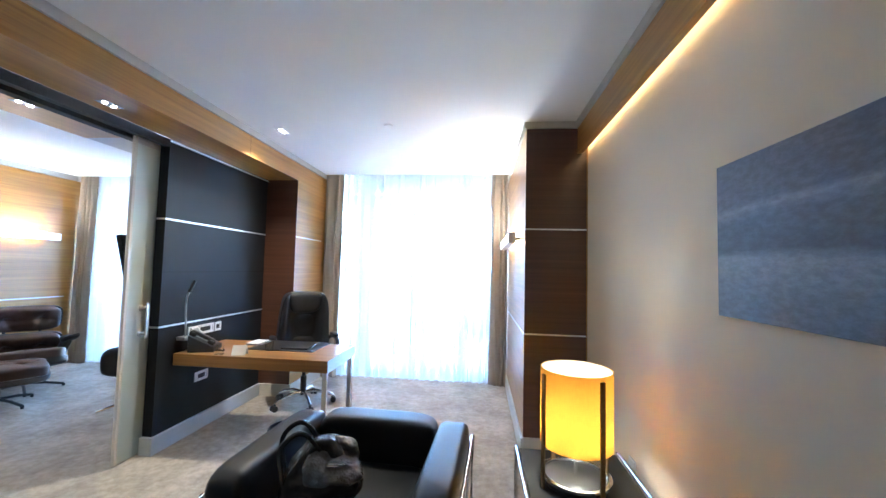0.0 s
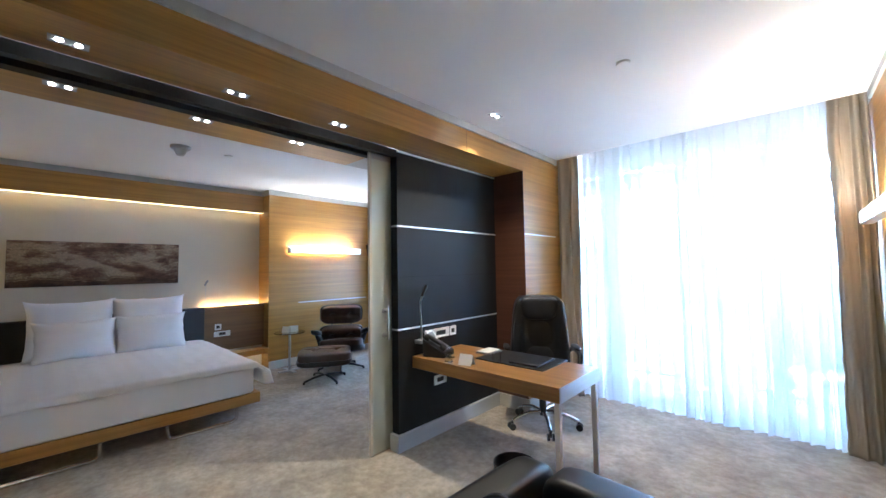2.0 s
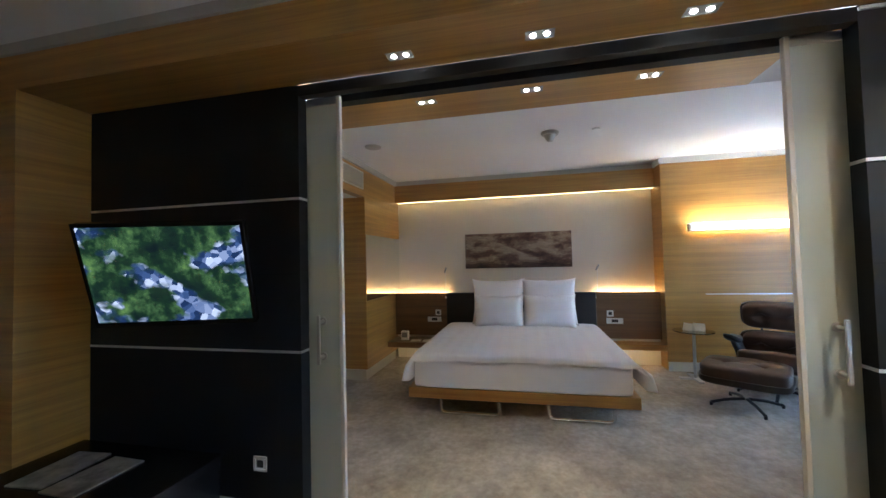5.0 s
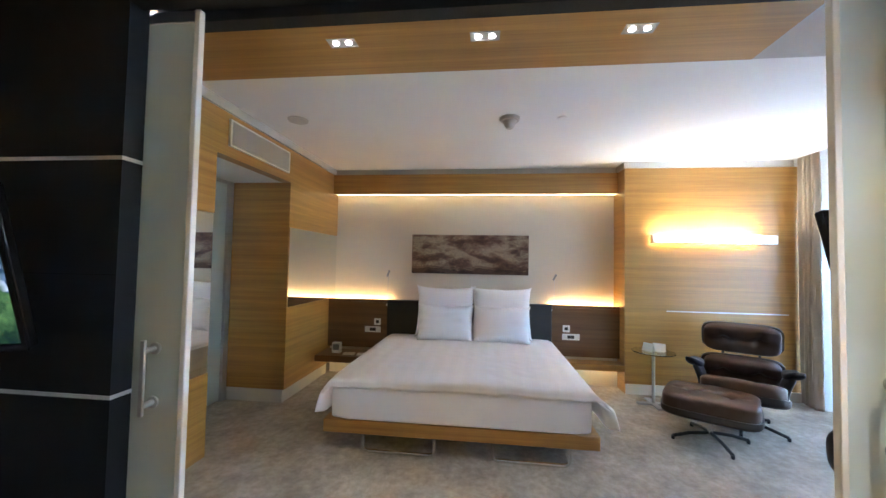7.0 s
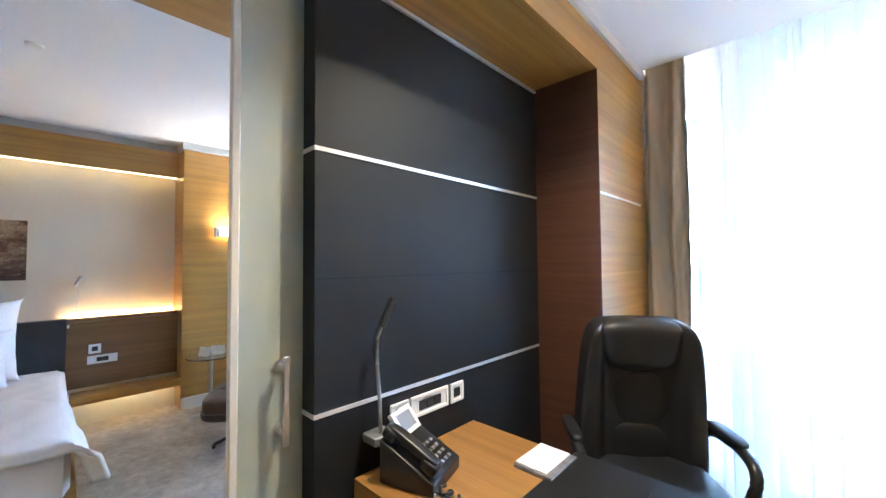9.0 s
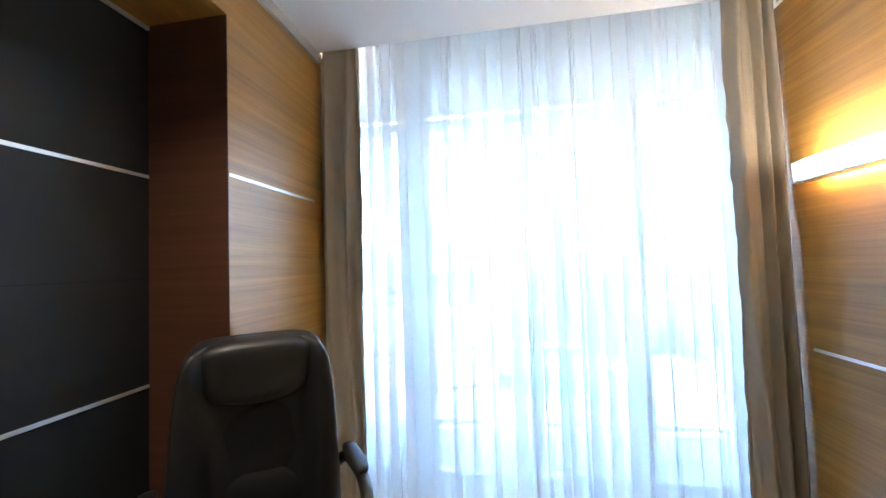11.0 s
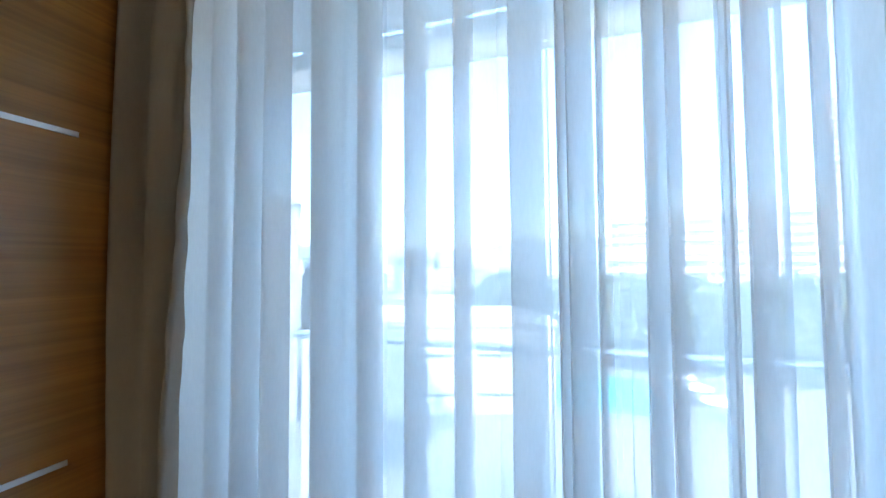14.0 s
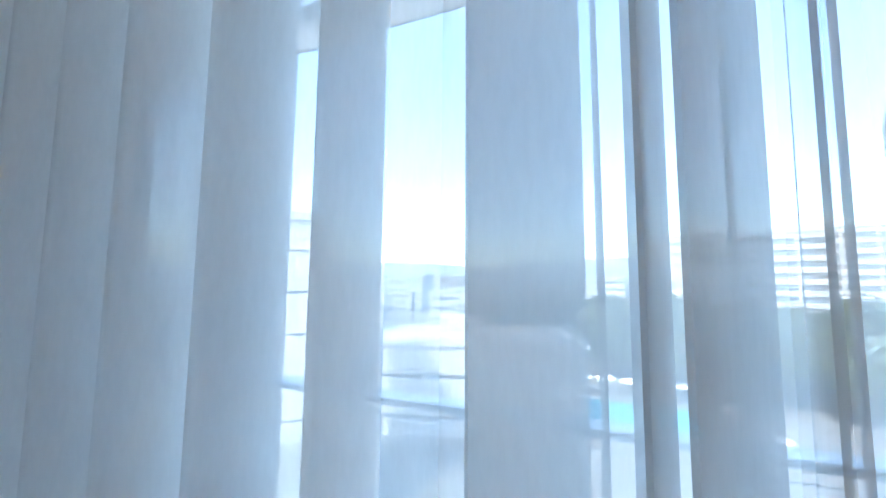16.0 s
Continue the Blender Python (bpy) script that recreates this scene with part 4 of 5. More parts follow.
def wall_light(name, x, y0, y1, z, sgn, label, lit0, lit1, lit=None):
    lit = lit or M_TUBE
    t = thing(name, x, (y0 + y1) / 2, z, label, "wall lamp")
    h = (y1 - y0) / 2
    part("bar", boxed(0.05 * sgn, 0.115 * sgn, -h, h, -0.048, 0.048, bevel=0.003), M_STRIP, t, "long satin aluminium bar")
    c = (y0 + y1) / 2
    part("tube_up", boxed(0.035 * sgn, 0.048 * sgn, lit0 - c, lit1 - c, 0.012, 0.03), lit, t, "lit tube")
    part("tube_down", boxed(0.035 * sgn, 0.048 * sgn, lit0 - c, lit1 - c, -0.03, -0.012), lit, t, "lit tube")
    part("top_diffuser", boxed(0.06 * sgn, 0.105 * sgn, lit0 - c, lit1 - c, 0.0485, 0.0505), M_UPLIGHT, t, "lit opal top")
    part("diffuser", boxed(0.1155 * sgn, 0.1175 * sgn, lit0 - c, lit1 - c, -0.034, 0.034), glow("opal_diffuser", (1.0, 0.93, 0.82), 0.22), t, "lit opal front")
    for s in (-0.8, 0.8):
        part("bracket", boxed(0.001 * sgn, 0.052 * sgn, s * h - 0.02, s * h + 0.02, -0.015, 0.015, bevel=0.002), M_GREYF, t)
    return t


wall_light("wall_light", -3.438, 0.60, 1.92, 1.81, 1, "long aluminium wall light glowing warm on the oak wall", 0.64, 1.76)
wall_light("wall_light", 2.892, 0.70, 2.00, 1.80, -1, "long aluminium wall light on the oak wall by the window", 0.88, 1.98, M_TUBE_E)

# television on a swivel arm, bench below
M_BEZEL = surface("tv_bezel", (0.012, 0.012, 0.013), 0.22, vary=0.1, grain=300, relief=0.02)


def screen_picture():
    """Aerial park scene on the lit screen."""
    m, nt, b = nodes_of("tv_picture")
    veg = ramp(nt, tex_noise(nt, 9.0, detail=6.0, rough=0.65), [(0.34, (0.003, 0.007, 0.012)), (0.48, (0.012, 0.03, 0.014)), (0.58, (0.05, 0.10, 0.035)), (0.72, (0.14, 0.24, 0.06))])
    vor, hue = nt.nodes.new("ShaderNodeTexVoronoi"), nt.nodes.new("ShaderNodeSeparateColor")
    vor.inputs["Scale"].default_value = 30.0
    nt.links.new(nt.nodes.new("ShaderNodeTexCoord").outputs["Object"], vor.inputs["Vector"])
    nt.links.new(vor.outputs["Color"], hue.inputs[0])
    town = ramp(nt, hue.outputs[0], [(0.2, (0.015, 0.03, 0.08)), (0.45, (0.06, 0.10, 0.22)), (0.7, (0.24, 0.28, 0.42)), (0.95, (0.55, 0.58, 0.70))])
    where = nt.nodes.new("ShaderNodeMapRange")
    where.inputs[1].default_value, where.inputs[2].default_value = 0.53, 0.60
    nt.links.new(tex_noise(nt, 4.2, (1, 1, 1.5), 3.0, 0.5), where.inputs[0])
    mx = nt.nodes.new("ShaderNodeMix")
    mx.data_type = "RGBA"
    nt.links.new(where.outputs[0], mx.inputs[0])
    nt.links.new(veg, mx.inputs[6])
    nt.links.new(town, mx.inputs[7])
    c = mx.outputs[2]
    nt.links.new(c, b.inputs["Emission Color"])
    b.inputs["Emission Strength"].default_value = 0.032
    b.inputs["Base Color"].default_value = (0.01, 0.01, 0.01, 1)
    b.inputs["Roughness"].default_value = 0.25
    return m


t = thing("television", 0.318, -3.245, 1.43, "slim black television showing an aerial park, tilted on its arm", "television")
t.matrix_world = pose(0.300, -3.205, 1.43, 0, 17, 16.8)
part("case", boxed(-0.045, -0.004, -0.41, 0.41, -0.28, 0.28, bevel=0.006), M_BEZEL, t)
part("bezel", joined(boxed(-0.004, 0.003, -0.41, 0.41, 0.260, 0.28), boxed(-0.004, 0.003, -0.41, 0.41, -0.28, -0.254), boxed(-0.004, 0.003, -0.41, -0.394, -0.254, 0.260), boxed(-0.004, 0.003, 0.394, 0.41, -0.254, 0.260)), M_BEZEL, t)
part("screen", boxed(-0.0035, -0.0005, -0.394, 0.394, -0.254, 0.260), screen_picture(), t, "lit screen", smooth=0)
part("wall_arm", joined(boxed(-0.09, -0.045, -0.10, 0.10, -0.10, 0.10, bevel=0.004), tubed([(-0.08, 0.0, 0), (-0.19, 0.12, 0.06), (-0.36, 0.09, 0.11)], 0.02, 8)), M_BLACKP, t, "black swivel arm")
t = thing("bench", 0.30, -3.62, 0.0, "low black lacquered bench under the television", "bench")
part("top", boxed(-0.26, 0.30, -0.53, 0.50, 0.36, 0.40, bevel=0.003), M_BEZEL, t)
for y in (-0.50, 0.47):
    part("side_panel", boxed(-0.25, 0.28, y - 0.02, y + 0.02, 0.0, 0.36, bevel=0.002), M_BEZEL, t)
for k, (y, x) in enumerate(((-3.86, 0.34), (-3.60, 0.36))):
    solid("magazine", moved(boxed(-0.17, 0.17, -0.11, 0.11, 0, 0.009, bevel=0.002), pose(x, y, 0.4005, 0, 0, 4 - 6 * k)), surface("magazine_cover", (0.36, 0.34, 0.33), 0.35, vary=0.5, scale=11, grain=40, relief=0.0), "printed magazine lying on the black bench", "magazine", group="magazines on the bench")

# ---- bedroom: bed ----
t = thing("bed", -2.72, -1.508, 0.0, "made-up double bed with white linen on an oak platform", "bed")
part("platform", boxed(-0.86, 1.09, -1.04, 1.04, 0.155, 0.255, bevel=0.004), M_OAK_Y, t, "oak bed platform")
for y in (-0.447, 0.553):
    part("sled_leg", tubed(rounded([(1.05, y - 0.28, 0.16), (1.05, y - 0.28, 0.016), (1.05, y + 0.28, 0.016), (1.05, y + 0.28, 0.16)], 0.05, 4), 0.015, 10), M_CHROME, t, "chrome sled leg")
for y in (-0.7, 0.7):
    part("rear_leg", boxed(-0.80, -0.74, y - 0.03, y + 0.03, 0, 0.155), M_BLACKP, t)
mt = part("mattress", moved(cushion(1.97, 2.03, 0.33, 22, 14), pose(0.105, 0, 0.245)), M_LINEN, t, "white mattress")


def duvet():
    """Duvet draped over the mattress: flat on top, hanging at the sides and foot, with flared corners and creases."""
    bm = bmesh.new()
    nx, ny = 84, 96
    hx, hy = 0.985, 1.0      # half size of the top
    drop_x, drop_y = 0.065, 0.25
    x0 = -0.52
    rows = []
    for i in range(nx + 1):
        row = []
        for k in range(ny + 1):
            u = x0 + (hx + 0.115 + drop_x - x0) * i / nx
            v = -(hy + drop_y) + 2 * (hy + drop_y) * k / ny
            ox, oy = max(0, u - (hx + 0.115)), max(0, abs(v) - hy)
            sy = 1 if v > 0 else -1
            x, y = min(u, hx + 0.115), max(-hy, min(hy, v))
            r = math.hypot(ox, oy)
            z = 0.585 + 0.025 * math.cos(y * 1.5) * math.cos((x - 0.2) * 1.3)
            # creases
            z += 0.006 * noise.noise(Vector((x * 2.2, y * 7.0, 0.3))) + 0.007 * noise.noise(Vector((x * 5.0 + y * 3.0, y * 4.0, 1.7)))
            z += 0.005 * noise.noise(Vector((x * 11.0 - y * 4.0, y * 12.0, 3.1))) + 0.010 * max(0.0, noise.noise(Vector((x * 3.0 + 2.0, y * 2.5, 6.0)))) * noise.noise(Vector((x * 7.0 + y * 9.0, y * 3.0, 8.0)))
            edge = max(0, 1 - min((hx + 0.115 - x), (hy - abs(y))) / 0.10) if r == 0 else 1
            z -= 0.022 * edge * edge
            fl = 0.20 + 0.10 * noise.noise(Vector((u * 2.3, v * 2.3, 4.0)))
            corner = min(ox, oy) / 0.19
            x += ox * fl * 0.25 + 0.03 * corner * (1 if ox > 0 else 0)
            y += sy * (oy * fl * (0.5 + 0.6 * max(0, (u + 0.5) / 1.6)) + 0.10 * corner + (0.06 * min(1, oy / 0.1) * max(0, u) if sy > 0 else 0))
            z -= r * 0.94 - 0.02 * corner
            if r > 0:
                w = math.sin(u * 11 + 1.3 * math.sin(v * 3)) if oy > ox else math.sin(v * 9)
                s = 0.012 * w * min(1, r / 0.1)
                if oy > ox:
                    y += s * sy
                else:
                    x += s * 0.6
            row.append(bm.verts.new((x, y, z)))
        rows.append(row)
    for a, b in zip(rows, rows[1:]):
        for k in range(ny):
            bm.faces.new((a[k], a[k + 1], b[k + 1], b[k]))
    return bm


dv = solid("duvet", moved(duvet(), Matrix.Translation((-2.72, -1.508, 0.0))), M_DUVET, "white striped cotton duvet spread over the bed", "duvet", smooth=70)
md = dv.modifiers.new("thick", "SOLIDIFY")
md.thickness, md.offset = 0.032, -1


def pillow(x, y, z, w, h, lean, turn, seed, label):
    """A stuffed pillow: thick in the middle, thin seams, pointed corners, drawn-in sides."""
    bm = bmesh.new()
    n = 22
    sides = []
    for s in (-1, 1):
        rows = []
        for i in range(n + 1):
            row = []
            for k in range(n + 1):
                u, v = -1 + 2 * i / n, -1 + 2 * k / n
                th = 0.085 * max(0.0, (1 - u ** 4) * (1 - v ** 4)) ** 0.55
                th += 0.010 * noise.noise(Vector((u * 2.5 + seed, v * 2.5, s * 0.6))) * (1 - max(abs(u), abs(v)) ** 3)
                px = w / 2 * u * (1 - 0.075 * (1 - v * v) + 0.03 * abs(v) ** 12) + 0.008 * noise.noise(Vector((seed, v * 3, 1.0)))
                py = h / 2 * v * (1 - 0.085 * (1 - u * u) + 0.05 * abs(u) ** 12) + 0.008 * noise.noise(Vector((u * 3, seed, 2.0)))
                row.append(bm.verts.new((px, py, s * (th + 0.004))))
            rows.append(row)
        for a, b in zip(rows, rows[1:]):
            for k in range(n):
                bm.faces.new((a[k], a[k + 1], b[k + 1], b[k]))
        sides.append(rows)
    f, g = sides
    ring = lambda r: [r[i][0] for i in range(n)] + [r[n][k] for k in range(n)] + [r[i][n] for i in range(n, 0, -1)] + [r[0][k] for k in range(n, 0, -1)]
    a, b = ring(f), ring(g)
    for k in range(len(a)):
        bm.faces.new((a[k], a[(k + 1) % len(a)], b[(k + 1) % len(a)], b[k]))
    return solid("pillow", moved(bm, pose(x, y, z, 0, 0, turn) @ pose(0, 0, h / 2, 0, 0, 90) @ pose(0, 0, 0, 90 - lean, 0, 0)), M_LINEN, label, "pillow", group="white pillows", smooth=75)


pillow(-3.38, -1.79, 0.58, 0.72, 0.62, 14, 0, 1.0, "large white square pillow leaning on the headboard")
pillow(-3.38, -1.11, 0.58, 0.72, 0.62, 14, 0, 9.0, "large white square pillow leaning on the headboard")
pillow(-3.16, -1.76, 0.57, 0.66, 0.43, 18, 2, 17.0, "white pillow propped in front of a larger one")
pillow(-3.16, -1.12, 0.57, 0.66, 0.43, 18, -2, 25.0, "white pillow propped in front of a larger one")
t = thing("headboard", -3.60, -1.523, 0.30, "black padded leather headboard behind the pillows", "headboard")
part("pad", boxed(0.005, 0.085, -1.035, 1.035, 0.0, 0.70, bevel=0.012, seg=3), M_LEATHER, t)

# panelling, ledge and shelves behind the bed
t = struct("panelling_bed", boxed(-3.819, -3.605, -3.378, 0.333, 0.36, 0.955), M_WALNUT, "brown veneered wainscot with a lit ledge behind the bed", "panelling")
part("ledge", joined(boxed(-3.70, -3.60, -3.378, 0.333, 0.957, 0.975, bevel=0.002), boxed(-3.63, -3.60, -3.378, 0.333, 0.975, 0.99)), M_WALNUT, t)
part("led_strip", boxed(-3.79, -3.775, -3.36, -2.56, 0.957, 0.964), M_LED, t, "lit warm LED strip")
part("led_strip", boxed(-3.79, -3.775, -0.49, 0.32, 0.957, 0.964), M_LED, t, "lit warm LED strip")
part("plinth", boxed(-3.819, -3.68, -3.378, 0.333, 0.0, 0.358), M_CREAM, t, "cream recessed plinth")
for nm, y0, y1 in (("bedside_shelf", -3.37, -2.62), ("bedside_shelf", -0.46, 0.333)):
    s = thing(nm, -3.604, (y0 + y1) / 2, 0.255, "floating veneered bedside shelf lit from below", "shelf")
    h = (y1 - y0) / 2
    part("board", boxed(0.0, 0.20 if y0 > -1 else 0.40, -h, h, 0.0, 0.075, bevel=0.003), M_OAK_Y if y0 > -1 else M_WALNUT, s)
    part("led_strip", boxed(0.02, 0.035, -h + 0.05, h - 0.05, -0.012, -0.002), M_LEDLOW, s, "lit warm LED strip")
bsw = [("switch_plate", -2.705, 0.70, 0.085, 0.085, 1), ("switch_plate", -2.765, 0.60, 0.21, 0.075, 2), ("switch_plate", -0.30, 0.70, 0.085, 0.085, 1), ("switch_plate", -0.245, 0.60, 0.21, 0.075, 2)]
for nm, y, z, w, h, n in bsw:
    s = socket_plate(nm, y, z, w, h, n, "white framed switch plate on the brown wainscot", x=-3.603)
for y in (-2.62, -0.42):
    s = thing("bedside_lamp", -3.815, y, 1.0, "thin bedside reading light with a small dark head", "lamp")
    part("stem", tubed([(0.06, 0, -0.05), (0.05, 0, 0.12), (0.05, 0.004, 0.30)], 0.004, 8), M_STEEL, s)
    part("head", cyled((0.05, -0.012, 0.29), (0.075, 0.022, 0.365), 0.012, 0.014, 14), M_GREYF, s)
    part("switch", boxed(0.212, 0.222, 0.03 if y < -1 else -0.09, 0.07 if y < -1 else -0.05, -0.09, -0.06, bevel=0.003), M_WHITEP, s)
t = thing("clock_radio", -3.38, -3.16, 0.33, "small pale card and clock on the bedside shelf", "clock")
part("case", boxed(-0.03, 0.03, -0.055, 0.055, 0.0, 0.13, bevel=0.006), M_WHITEP, t)
part("face", boxed(0.0302, 0.032, -0.04, 0.04, 0.04, 0.11), M_GREYF, t)
for y in (-2.98, -2.80):
    solid("card", moved(boxed(-0.05, 0.05, -0.07, 0.07, 0, 0.012, bevel=0.001), pose(-3.33, y, 0.3305, 0, 0, 8)), M_PAPER, "small white card lying on the bedside shelf", "card", group="bedside cards")

# picture over the bed


def town_print():
    """Sepia aerial view of an old town: pale blocks cut by dark streets, a dark quay and thin pale lines below."""
    m, nt, b = nodes_of("sepia_print")
    tc, mp, cells, edge = nt.nodes.new("ShaderNodeTexCoord"), nt.nodes.new("ShaderNodeMapping"), nt.nodes.new("ShaderNodeTexVoronoi"), nt.nodes.new("ShaderNodeTexVoronoi")
    mp.inputs["Scale"].default_value = (1, 13, 26)
    edge.feature = "DISTANCE_TO_EDGE"
    nt.links.new(tc.outputs["Object"], mp.inputs[0])
    for v in (cells, edge):
        nt.links.new(mp.outputs[0], v.inputs["Vector"])
    hue = nt.nodes.new("ShaderNodeSeparateColor")
    nt.links.new(cells.outputs["Color"], hue.inputs[0])
    blocks = ramp(nt, hue.outputs[0], [(0.0, (0.55, 0.52, 0.48)), (0.5, (0.85, 0.83, 0.80)), (1.0, (1.15, 1.12, 1.08))])
    streets = ramp(nt, edge.outputs["Distance"], [(0.02, (0.42, 0.36, 0.32)), (0.10, (1, 1, 1))])
    land = ramp(nt, tex_noise(nt, 3.4, (1, 1, 2.4), 8.0, 0.66), [(0.36, (0.085, 0.036, 0.024)), (0.46, (0.20, 0.11, 0.068)), (0.55, (0.43, 0.33, 0.22)), (0.8, (0.55, 0.45, 0.33))])
    c = mixed(nt, "MULTIPLY", 0.8, mixed(nt, "MULTIPLY", 0.75, land, blocks), streets)
    sp, wob, mr = nt.nodes.new("ShaderNodeSeparateXYZ"), nt.nodes.new("ShaderNodeMath"), nt.nodes.new("ShaderNodeMapRange")
    nt.links.new(tc.outputs["Object"], sp.inputs[0])
    wob.operation, wob.inputs[1].default_value = "MULTIPLY_ADD", 0.22
    nt.links.new(tex_noise(nt, 2.6, (1, 1, 0.3), 6.0, 0.7), wob.inputs[0])
    nt.links.new(sp.outputs["Z"], wob.inputs[2])
    mr.inputs[1].default_value, mr.inputs[2].default_value = -0.15, 0.07
    nt.links.new(wob.outputs[0], mr.inputs[0])
    dark = ramp(nt, mr.outputs[0], [(0.0, (0.16, 0.085, 0.06)), (0.28, (0.20, 0.10, 0.07)), (0.31, (0.95, 0.9, 0.84)), (0.34, (0.30, 0.18, 0.13)), (0.46, (0.92, 0.9, 0.87)), (1.0, (1, 1, 1))])
    nt.links.new(mixed(nt, "MULTIPLY", 0.9, c, dark), b.inputs["Base Color"])
    b.inputs["Roughness"].default_value = 0.5
    return m


t = thing("wall_picture", -3.818, -1.523, 1.605, "wide unframed sepia town print above the bed", "picture")
part("panel", boxed(0.0, 0.030, -0.778, 0.778, -0.262, 0.262, bevel=0.002), town_print(), t)

# ---- lounge chair, footstool, glass table ----
M_SHELL = veneer("dark_shell", (3, 3, 20), (0.02, 0.014, 0.012), (0.045, 0.028, 0.02), 0.3)


def pad_part(name, sx, sy, sz, m, parent, tufts, power=5.5, seed=0):
    """A buttoned cushion: deep dimples under the buttons, a crease between them and short folds running out."""
    dents = [(a, b, 0.052, 0.042) for a, b in tufts]
    dents += [(k * 0.035 - 0.245, tufts[0][1] + 0.006 * math.sin(k * 2.1), 0.012, 0.026) for k in range(15)]
    dents += [(a + k * 0.010 * (1 if a > 0 else -1), b + k * 0.030, 0.012, 0.022) for a, b in tufts for k in (-3, -2, -1, 1, 2, 3)]
    o = part(name, moved(cushion(sx, sy, sz, power, 34, wobble=0.010, seed=seed, tufts=dents), m), M_BROWNL, parent, "buttoned brown leather cushion", smooth=80)
    for a, b in tufts:
        part("button", moved(lathe([(0, 0.008), (0.009, 0.006), (0.013, 0.0)], 12), m @ pose(a, b, sz - 0.068)), M_BROWNL, o)
    return o


def shell(sx, sy, sz, m, parent):
    b = cushion(sx, sy, sz * 2, 5.0, 14)
    for v in list(b.verts):
        if v.co.z > sz * 1.02:
            v.co.z = sz * 1.02
    return part("shell", moved(b, m), M_SHELL, parent, "dark moulded plywood shell")


def star_base(t, r, h, n, off=0.3):
    for k in range(n):
        a = k * math.tau / n + off
        part("base_arm", joined(tubed([(0, 0, 0.075), (r * 0.55 * math.cos(a), r * 0.55 * math.sin(a), 0.06), (r * math.cos(a), r * math.sin(a), 0.028)], 0.014, 8), cyled((r * math.cos(a), r * math.sin(a), 0.0), (r * math.cos(a), r * math.sin(a), 0.03), 0.014, seg=12)), M_BLACKP, t, "black metal arm")
    part("column", cyled((0, 0, 0.06), (0, 0, h), 0.022, seg=16), M_CHROME, t)


def lounge_chair(x, y, turn):
    t = thing("lounge_chair", x, y, 0.0, "brown buttoned leather lounge chair in a dark moulded shell", "lounge chair", turn)
    star_base(t, 0.34, 0.27, 5)
    ms = pose(0, 0.02, 0.29, 12, 0, 0)
    shell(0.68, 0.64, 0.09, pose(0, 0.02, 0.235, 12, 0, 0), t)
    pad_part("seat", 0.63, 0.60, 0.15, ms, t, [(-0.15, 0.05), (0.15, 0.05)], seed=2)
    mb = pose(0, -0.335, 0.485, 114, 0, 180)
    shell(0.67, 0.30, 0.07, pose(0, -0.375, 0.49, 114, 0, 180), t)
    pad_part("lower_back", 0.62, 0.29, 0.14, mb, t, [(-0.14, 0), (0.14, 0)], power=4.5, seed=5)
    mh = pose(0, -0.44, 0.785, 106, 0, 180)
    shell(0.67, 0.30, 0.07, pose(0, -0.48, 0.79, 106, 0, 180), t)
    pad_part("head_cushion", 0.63, 0.29, 0.14, mh, t, [(-0.14, 0), (0.14, 0)], power=4.5, seed=8)
    for s in (-1, 1):
        part("back_brace", tubed([(0.15 * s, -0.43, 0.50), (0.15 * s, -0.46, 0.65), (0.15 * s, -0.51, 0.82)], 0.013, 8), M_BLACKP, t)
        pad = cushion(0.13, 0.40, 0.065, 3.2, 12)
        for v in pad.verts:
            v.co.z += 0.05 * (v.co.y / 0.2) ** 2 * (1 if v.co.y > 0 else 0.2) + 0.25 * s * v.co.x * 0.6
            v.co.x += 0.04 * s * max(0.0, v.co.y / 0.2) ** 2
        ar = part("armrest", moved(pad, pose(0.355 * s, -0.04, 0.50, 4, 0, 0)), M_LEATHER, t, "black leather arm pad")
        sup = cushion(0.07, 0.32, 0.25, 4, 10)
        for v in sup.verts:
            v.co.x += 0.07 * s * (v.co.z / 0.25) ** 2 - 0.03 * s
        part("arm_support", moved(sup, pose(0.325 * s, -0.06, 0.29, 0, 0, 0)), M_LEATHER, ar)
    return t


lounge_chair(-2.66, 1.11, 238)
t = thing("footstool", -2.30, 0.635, 0.0, "brown buttoned leather footstool on a black star base", "footstool", turn=238)
star_base(t, 0.30, 0.24, 4, 0.55)
shell(0.71, 0.57, 0.08, pose(0, 0, 0.22, 0, 0, 0), t)
pad_part("seat", 0.68, 0.55, 0.15, pose(0, 0, 0.27), t, [(-0.13, 0), (0.13, 0)], seed=11)

t = thing("side_table", -3.12, 0.52, 0.0, "small round glass side table on a slim metal stem", "side table")
part("tabletop", lathe([(0, 0.56), (0.21, 0.56), (0.213, 0.565), (0.21, 0.571), (0, 0.571)], 40), M_CLEAR, t, "round clear glass top")
part("stem", cyled((0, 0, 0.02), (0, 0, 0.56), 0.017, seg=16), M_STEEL, t)
part("foot", joined(boxed(-0.17, 0.17, -0.03, 0.03, 0.0, 0.018, bevel=0.003), boxed(-0.03, 0.03, -0.17, -0.03, 0.0, 0.018, bevel=0.003), boxed(-0.03, 0.03, 0.03, 0.17, 0.0, 0.018, bevel=0.003)), M_STEEL, t, "flat cross foot")
